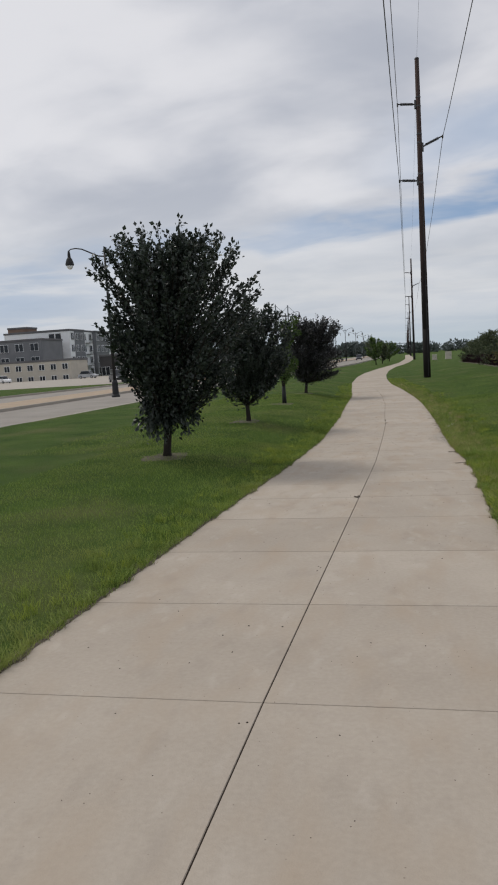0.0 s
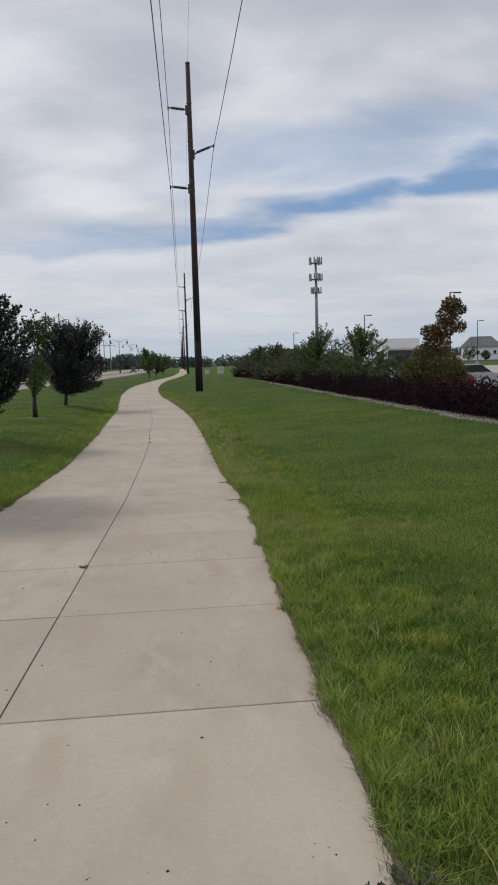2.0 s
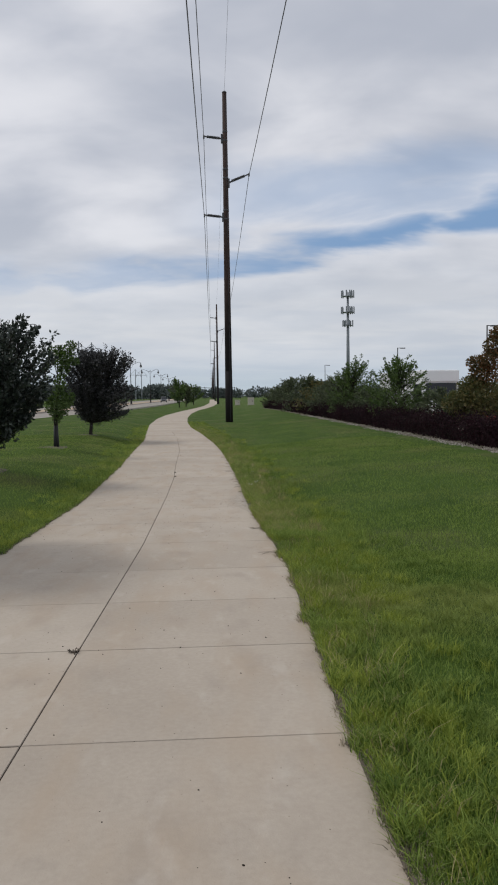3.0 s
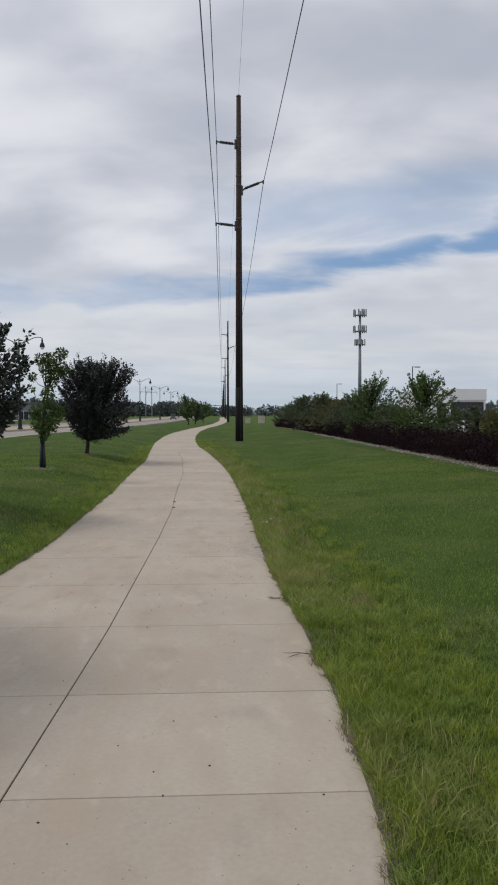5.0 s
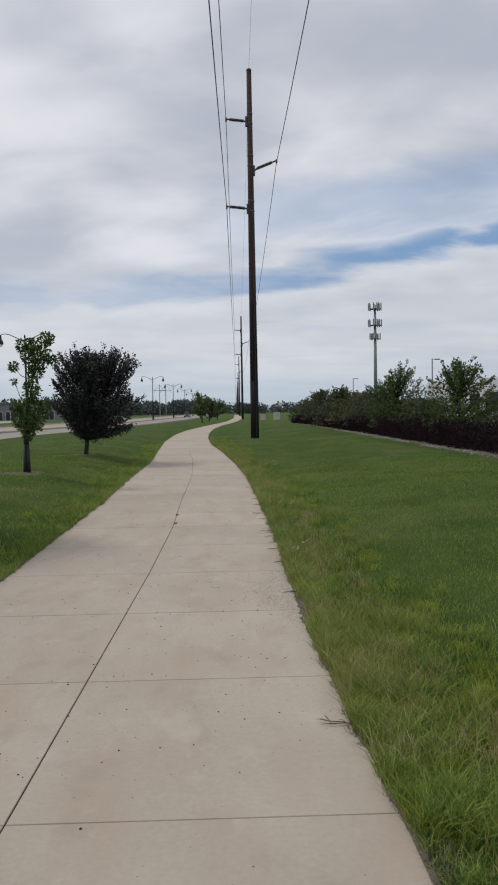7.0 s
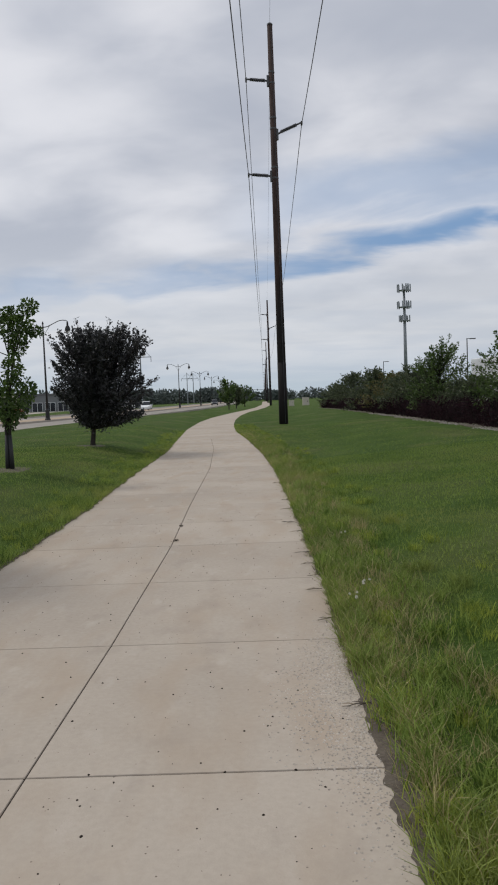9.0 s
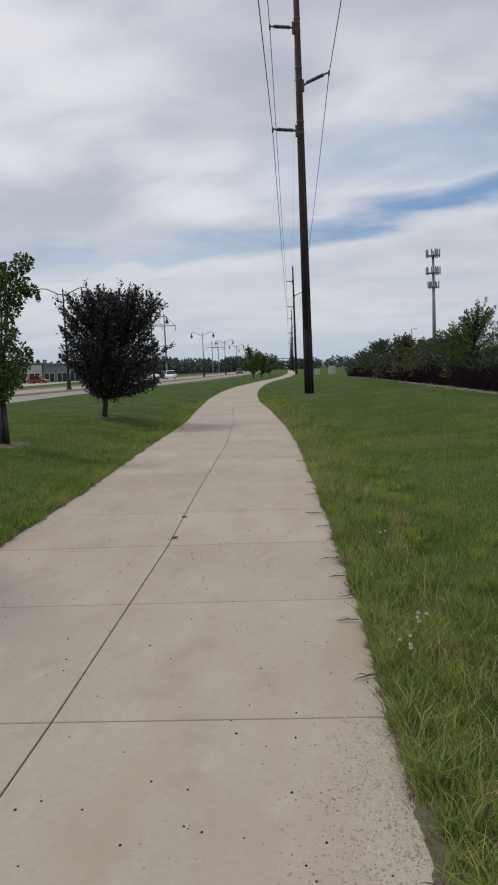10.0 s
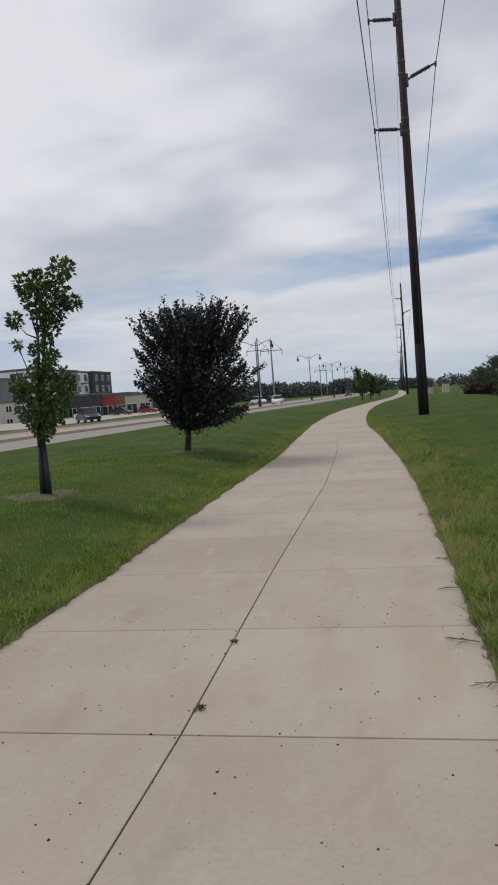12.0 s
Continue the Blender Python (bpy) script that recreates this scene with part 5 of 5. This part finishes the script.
def tufts(n, side, reach, y0, y1, seed, each=26, spread=0.05, ybias=1.0):
    """Bunches of blades that lean over the path's edge."""
    rng = np.random.default_rng(seed)
    res = []
    for _ in range(n):
        y = y0 + (y1 - y0) * rng.random() ** ybias
        a = reach * rng.random() ** 1.5 + 0.02 - 0.7 * creep(side, y)
        x = along(RIGHT_EDGE, y) + max(a, soil_width(y) * 0.7) if side > 0 else along(LEFT_EDGE, y) - a
        z = max(land(x, y), path_z(y) - 0.01)
        k = int(each * rng.uniform(0.5, 1.4))
        r = np.abs(rng.normal(0, spread, k))
        an = rng.uniform(0, 6.283, k)
        xs, ys = x + r * np.cos(an), y + r * np.sin(an)
        keep = xs > along(RIGHT_EDGE, y) - creep(1, y) if side > 0 else xs < along(LEFT_EDGE, y) + creep(-1, y)
        res.append(np.stack([xs, ys, np.full(k, z)], 1)[keep])
    return np.concatenate(res)


def fringe(n, side, y0, y1, seed, over=0.05, reach=0.10):
    """Ragged fringe of blades that creeps over the slab edge."""
    rng = np.random.default_rng(seed)
    res = []
    for _ in range(n):
        y = rng.uniform(y0, y1)
        a = rng.uniform(-creep(side, y) * over / 0.05 - 0.012, reach)
        if side > 0 and abs(y - 17.4) < 0.9:
            a += 0.16
        x = along(RIGHT_EDGE, y) + a if side > 0 else along(LEFT_EDGE, y) - a
        res.append((x, y, max(land(x, y), path_z(y))))
    return np.array(res)


# ---- litter and weeds on the path ----
def crumbs():
    rng = np.random.default_rng(31)
    V, F = [], []
    for _ in range(1500):
        y = rng.uniform(2, 34) if rng.random() < 0.5 else rng.uniform(14.5, 24)
        x = rng.normal(-0.1, 0.9) if rng.random() < 0.6 else rng.uniform(-2.2, 0.8)
        if not along(LEFT_EDGE, y) + 0.05 < x < along(RIGHT_EDGE, y) - 0.03:
            continue
        r = 0.0026 + 0.0055 * rng.random() ** 2.6
        z, a, k = path_z(y), rng.uniform(0, 6.28), len(V)
        for q in range(5):
            w = r * rng.uniform(0.7, 1.3)
            V.append((x + w * math.cos(a + q * 1.257), y + w * math.sin(a + q * 1.257) * 1.2, z - 0.001))
        V.append((x, y, z + r * 0.7))
        F += [(k + q, k + (q + 1) % 5, k + 5) for q in range(5)]
    ob = new("dirt_crumbs", mesh_of("dirt_crumbs", V, F, M["joint"]))
    tagged(ob, "small dark dirt crumbs scattered over the path", "dirt", kind="stuff")


crumbs()


def worn_patch(count, seed, mat):
    """Coarse grains laid bare where the slab's surface has scaled off beside the edge."""
    rng = np.random.default_rng(seed)
    V, F = [], []
    for _ in range(count):
        y = rng.normal(18.0, 0.62)
        e = along(RIGHT_EDGE, y)
        x = e - abs(rng.normal(0, 0.17)) * (1.2 - 0.5 * abs(y - 18.0))
        if not (16.6 < y < 19.4 and e - 0.5 < x < e - 0.01):
            continue
        r = rng.uniform(0.0025, 0.0085)
        z, a, k = path_z(y), rng.uniform(0, 6.28), len(V)
        for q in range(4):
            V.append((x + r * math.cos(a + q * 1.571), y + r * math.sin(a + q * 1.571), z - 0.001))
        V.append((x, y, z + r * 0.55))
        F += [(k + q, k + (q + 1) % 4, k + 4) for q in range(4)]
    ob = new("exposed_aggregate", mesh_of("exposed_aggregate", V, F, mat))
    tagged(ob, "rough patch of bared stone grains on the scaled slab", "aggregate", kind="stuff")


worn_patch(3600, 37, M["grain"])
worn_patch(500, 38, M["kerb"])


def weed(x, y, r, n, h, mat, label, seed, lift=0.0):
    rng = np.random.default_rng(seed)
    t = thing("weed", (x, y, path_z(y) + lift), label, "weed", "weeds on the path")
    bm = bmesh.new()
    P, D = [], []
    for _ in range(n):
        a = rng.uniform(0, 6.28)
        e = Vector((r * rng.uniform(0.4, 1) * math.cos(a), r * rng.uniform(0.4, 1) * math.sin(a), h * rng.uniform(0.3, 1)))
        tube(bm, [(0, 0, -0.01), e * 0.55 + Vector((0, 0, h * 0.2)), e], [0.003, 0.0025, 0.0012], 4, cap=False)
        m = 7
        ts = rng.uniform(0.3, 1, m)[:, None]
        P.append(np.array(e)[None] * ts)
        D.append(np.repeat(np.array(e)[None], m, 0))
    part("stalk", bm, M["twig"], t)
    v, f = leaf_arrays(np.concatenate(P), np.concatenate(D), 0.012 + 0.12 * h, rng, 0.1)
    meshpart("foliage", mesh_of("foliage", v, f, M[mat]), t)


weed(-0.69, 10.24, 0.045, 10, 0.022, "twig", "small withered weed in a slab joint", 1)
weed(-0.565, 22.32, 0.045, 9, 0.018, "twig", "small withered weed in a slab joint", 2)
weed(-0.59, 23.25, 0.035, 7, 0.015, "twig", "small withered weed in a slab joint", 3)
weed(0.74, 5.98, 0.16, 40, 0.12, "leaf_grey", "dark grey-green weed tuft at the path's edge", 4)


def stalk(x, y, turn, size, arms, label):
    t = thing("grass_stalk", (x, y, path_z(y) + 0.006), label, "grass stalk", "fallen stalks on the path", turn)
    bm = bmesh.new()
    tube(bm, [(0.10 * size, 0.01, 0.004), (0.03 * size, -0.006, 0.012), (-0.06 * size, 0.008, 0.010), (-0.15 * size, -0.004, 0.008), (-0.22 * size, 0.012, 0.003)], [0.0028, 0.0032, 0.0028, 0.0022, 0.001], 6)
    part("stem", bm, M["twig"], t)
    rng = np.random.default_rng(int(x * 100 + y * 1000))
    for k in range(arms):
        a = math.radians(180 + rng.uniform(-60, 60))
        l = 0.17 * size * rng.uniform(0.6, 1.1)
        o = rng.uniform(-0.15, 0.06) * size
        c, s = math.cos(a), math.sin(a)
        lift, bend = rng.uniform(0.005, 0.013), rng.uniform(-0.25, 0.25) * l
        mid = Vector((o + l * 0.55 * c - bend * s * 0.5, l * 0.55 * s + bend * c * 0.5, lift))
        tip = Vector((o + l * c - bend * s, l * s + bend * c, 0.003))
        bm = tube(bmesh.new(), [(o, 0, 0.008), mid, tip], [0.002, 0.0028, 0.0006], 5)
        part("blade", bm, M["thatch" if k % 2 else "twig"], t)


stalk(0.68, 5.70, 8, 0.72, 8, "uprooted dry grass stalk lying on the path")
stalk(0.83, 13.32, -12, 0.65, 1, "dark broken twig lying at the path's edge")
stalk(0.85, 14.95, -25, 0.7, 4, "withered crabgrass runner lying on the path")
stalk(0.79, 20.1, 5, 0.4, 3, "withered crabgrass runner lying on the path")
stalk(0.80, 20.98, 4, 0.4, 2, "withered crabgrass runner lying on the path")
stalk(0.74, 23.2, -20, 0.6, 3, "withered crabgrass runner lying on the path")
stalk(0.75, 24.3, 4, 0.5, 2, "withered crabgrass runner lying on the path")


for y, turn, size, arms in ((17.9, 14, 0.45, 3), (19.35, 20, 0.5, 4), (20.55, 10, 0.5, 3), (21.45, -20, 0.6, 5), (22.6, -5, 0.5, 3), (25.2, -10, 0.55, 3), (27.4, -12, 0.5, 2)):
    stalk(along(RIGHT_EDGE, y) - 0.01, y, turn, size, arms, "withered crabgrass runner lying on the path")


def clover(x, y, seed):
    rng = np.random.default_rng(seed)
    t = thing("clover_flower", (x, y, land(x, y)), "small white clover flower in the edge grass", "flower", "clover flowers")
    h = rng.uniform(0.12, 0.17)
    part("stem", tube(bmesh.new(), [(0, 0, -0.01), (0.006, 0, h * 0.5), (0, 0.004, h)], [0.0018, 0.0016, 0.0014], 5), M["blade"], t)
    bm = bmesh.new()
    for k in range(56):
        u = Vector(rng.normal(0, 1, 3)).normalized()
        b = Vector((0, 0.004, h + 0.006))
        s = u.orthogonal().normalized() * 0.0024
        bm.faces.new([bm.verts.new(p) for p in (b + u * 0.004 - s, b + u * 0.0105, b + u * 0.004 + s)])
    part("blossom", bm, M["clover"], t)


for k, (x, y) in enumerate([(1.09, 19.7), (0.96, 19.42), (1.02, 19.5), (1.12, 19.85), (1.08, 19.6), (1.15, 21.6), (1.2, 21.7), (0.99, 19.3), (1.0, 19.38), (1.14, 19.72)]):
    clover(x, y, k)


near_right = scatter(150000, 1, 3.2, 2.5, 13, 1, 1.2)
near_left = scatter(70000, -1, 4.0, 4, 17, 3, 1.2)
far_lawn = np.concatenate([scatter(70000, 1, 7.0, 4, 16, 33, 0.9), scatter(105000, 1, 6.0, 12, 32, 2, 1.3), scatter(30000, 1, 6.5, 26, 52, 21, 1.2, 1.5), scatter(75000, -1, 6.0, 15, 36, 4, 1.25), scatter(20000, -1, 6.0, 30, 54, 22, 1.2, 1.5)])
grass("lawn_grass", "short green grass blades beside the path", M["blade"], np.concatenate([near_right, near_left]), 0.046, 0.0042, 5, 0.8)
grass("lawn_grass", "thicker green grass bunches near the path", M["blade"], tufts(620, 1, 1.5, 2.5, 14, 6, 85, 0.06), 0.068, 0.0055, 48, 1.1)
grass("lawn_grass", "short green lawn grass farther from the path", M["blade"], far_lawn, 0.046, 0.006, 15, 0.7)
grass("long_grass", "longer green grass bunches along the path's edge", M["blade"], np.concatenate([tufts(680, 1, 1.1, 14, 58, 16, 60, 0.06, 1.9), tufts(400, -1, 0.7, 3, 52, 7, 36, 0.05, 1.4)]), 0.105, 0.0052, 8, 1.0)
grass("bright_grass", "bright yellow-green grass bunches along the path's edge", M["lime"], np.concatenate([tufts(330, 1, 0.9, 5, 17, 23, 80, 0.08), tufts(270, 1, 1.3, 15, 58, 24, 80, 0.075, 2.0), tufts(280, -1, 0.8, 14, 50, 25, 46, 0.08, 1.8), tufts(90, -1, 0.6, 4, 14, 26, 24, 0.06)]), 0.080, 0.005, 27, 1.0)
grass("edge_grass", "low grass creeping over the slab edges", M["blade"], np.concatenate([fringe(12000, 1, 2.5, 36, 12, 0.03), fringe(14000, -1, 3, 40, 13, 0.05)]), 0.036, 0.0045, 14, 1.2)
grass("dead_thatch", "grey-brown dead grass matted along the slab edges", M["thatch"], np.concatenate([fringe(26000, 1, 2.5, 24, 17, 0.075, 0.13), fringe(9000, 1, 24, 40, 29, 0.075, 0.13), fringe(14000, -1, 3, 40, 18, 0.07, 0.08)]), 0.022, 0.0042, 11, 2.6)
grass("straw_grass", "standing straw-brown grass along the path's edge", M["dryblade"], np.concatenate([tufts(120, 1, 0.5, 2.5, 14, 9, 10, 0.06), tufts(500, 1, 0.7, 14.5, 50, 19, 24, 0.06, 1.7)]), 0.105, 0.0046, 28, 1.1)
grass("tall_grass", "tall unmown grass hanging over the path's edge", M["blade"], np.concatenate([tufts(250, 1, 0.75, 15.2, 40, 41, 55, 0.06, 1.7), tufts(16, 1, 0.6, 5, 14, 42, 50, 0.05), tufts(60, -1, 0.4, 17, 27, 43, 45, 0.07)]), 0.125, 0.0068, 44, 1.05)
grass("tall_straw_grass", "tall straw-gold grass hanging over the path's edge", M["dryblade"], tufts(170, 1, 0.6, 15.2, 40, 45, 18, 0.05, 1.6), 0.135, 0.0048, 46, 1.1)
grass("edge_tufts", "ragged grass tufts sprawling over the slab edges", M["blade"], np.concatenate([tufts(330, 1, 0.02, 2.5, 44, 51, 18, 0.03, 1.3), tufts(380, -1, 0.02, 3, 44, 52, 18, 0.03, 1.3)]), 0.066, 0.0055, 53, 1.7)
grass("edge_runners", "brown withered runners sprawling over the slab edges", M["twig"], np.concatenate([tufts(150, 1, 0.01, 6, 40, 54, 7, 0.02, 1.2), tufts(130, -1, 0.01, 6, 40, 55, 7, 0.02, 1.2)]), 0.05, 0.0045, 56, 2.2)
build_slabs()
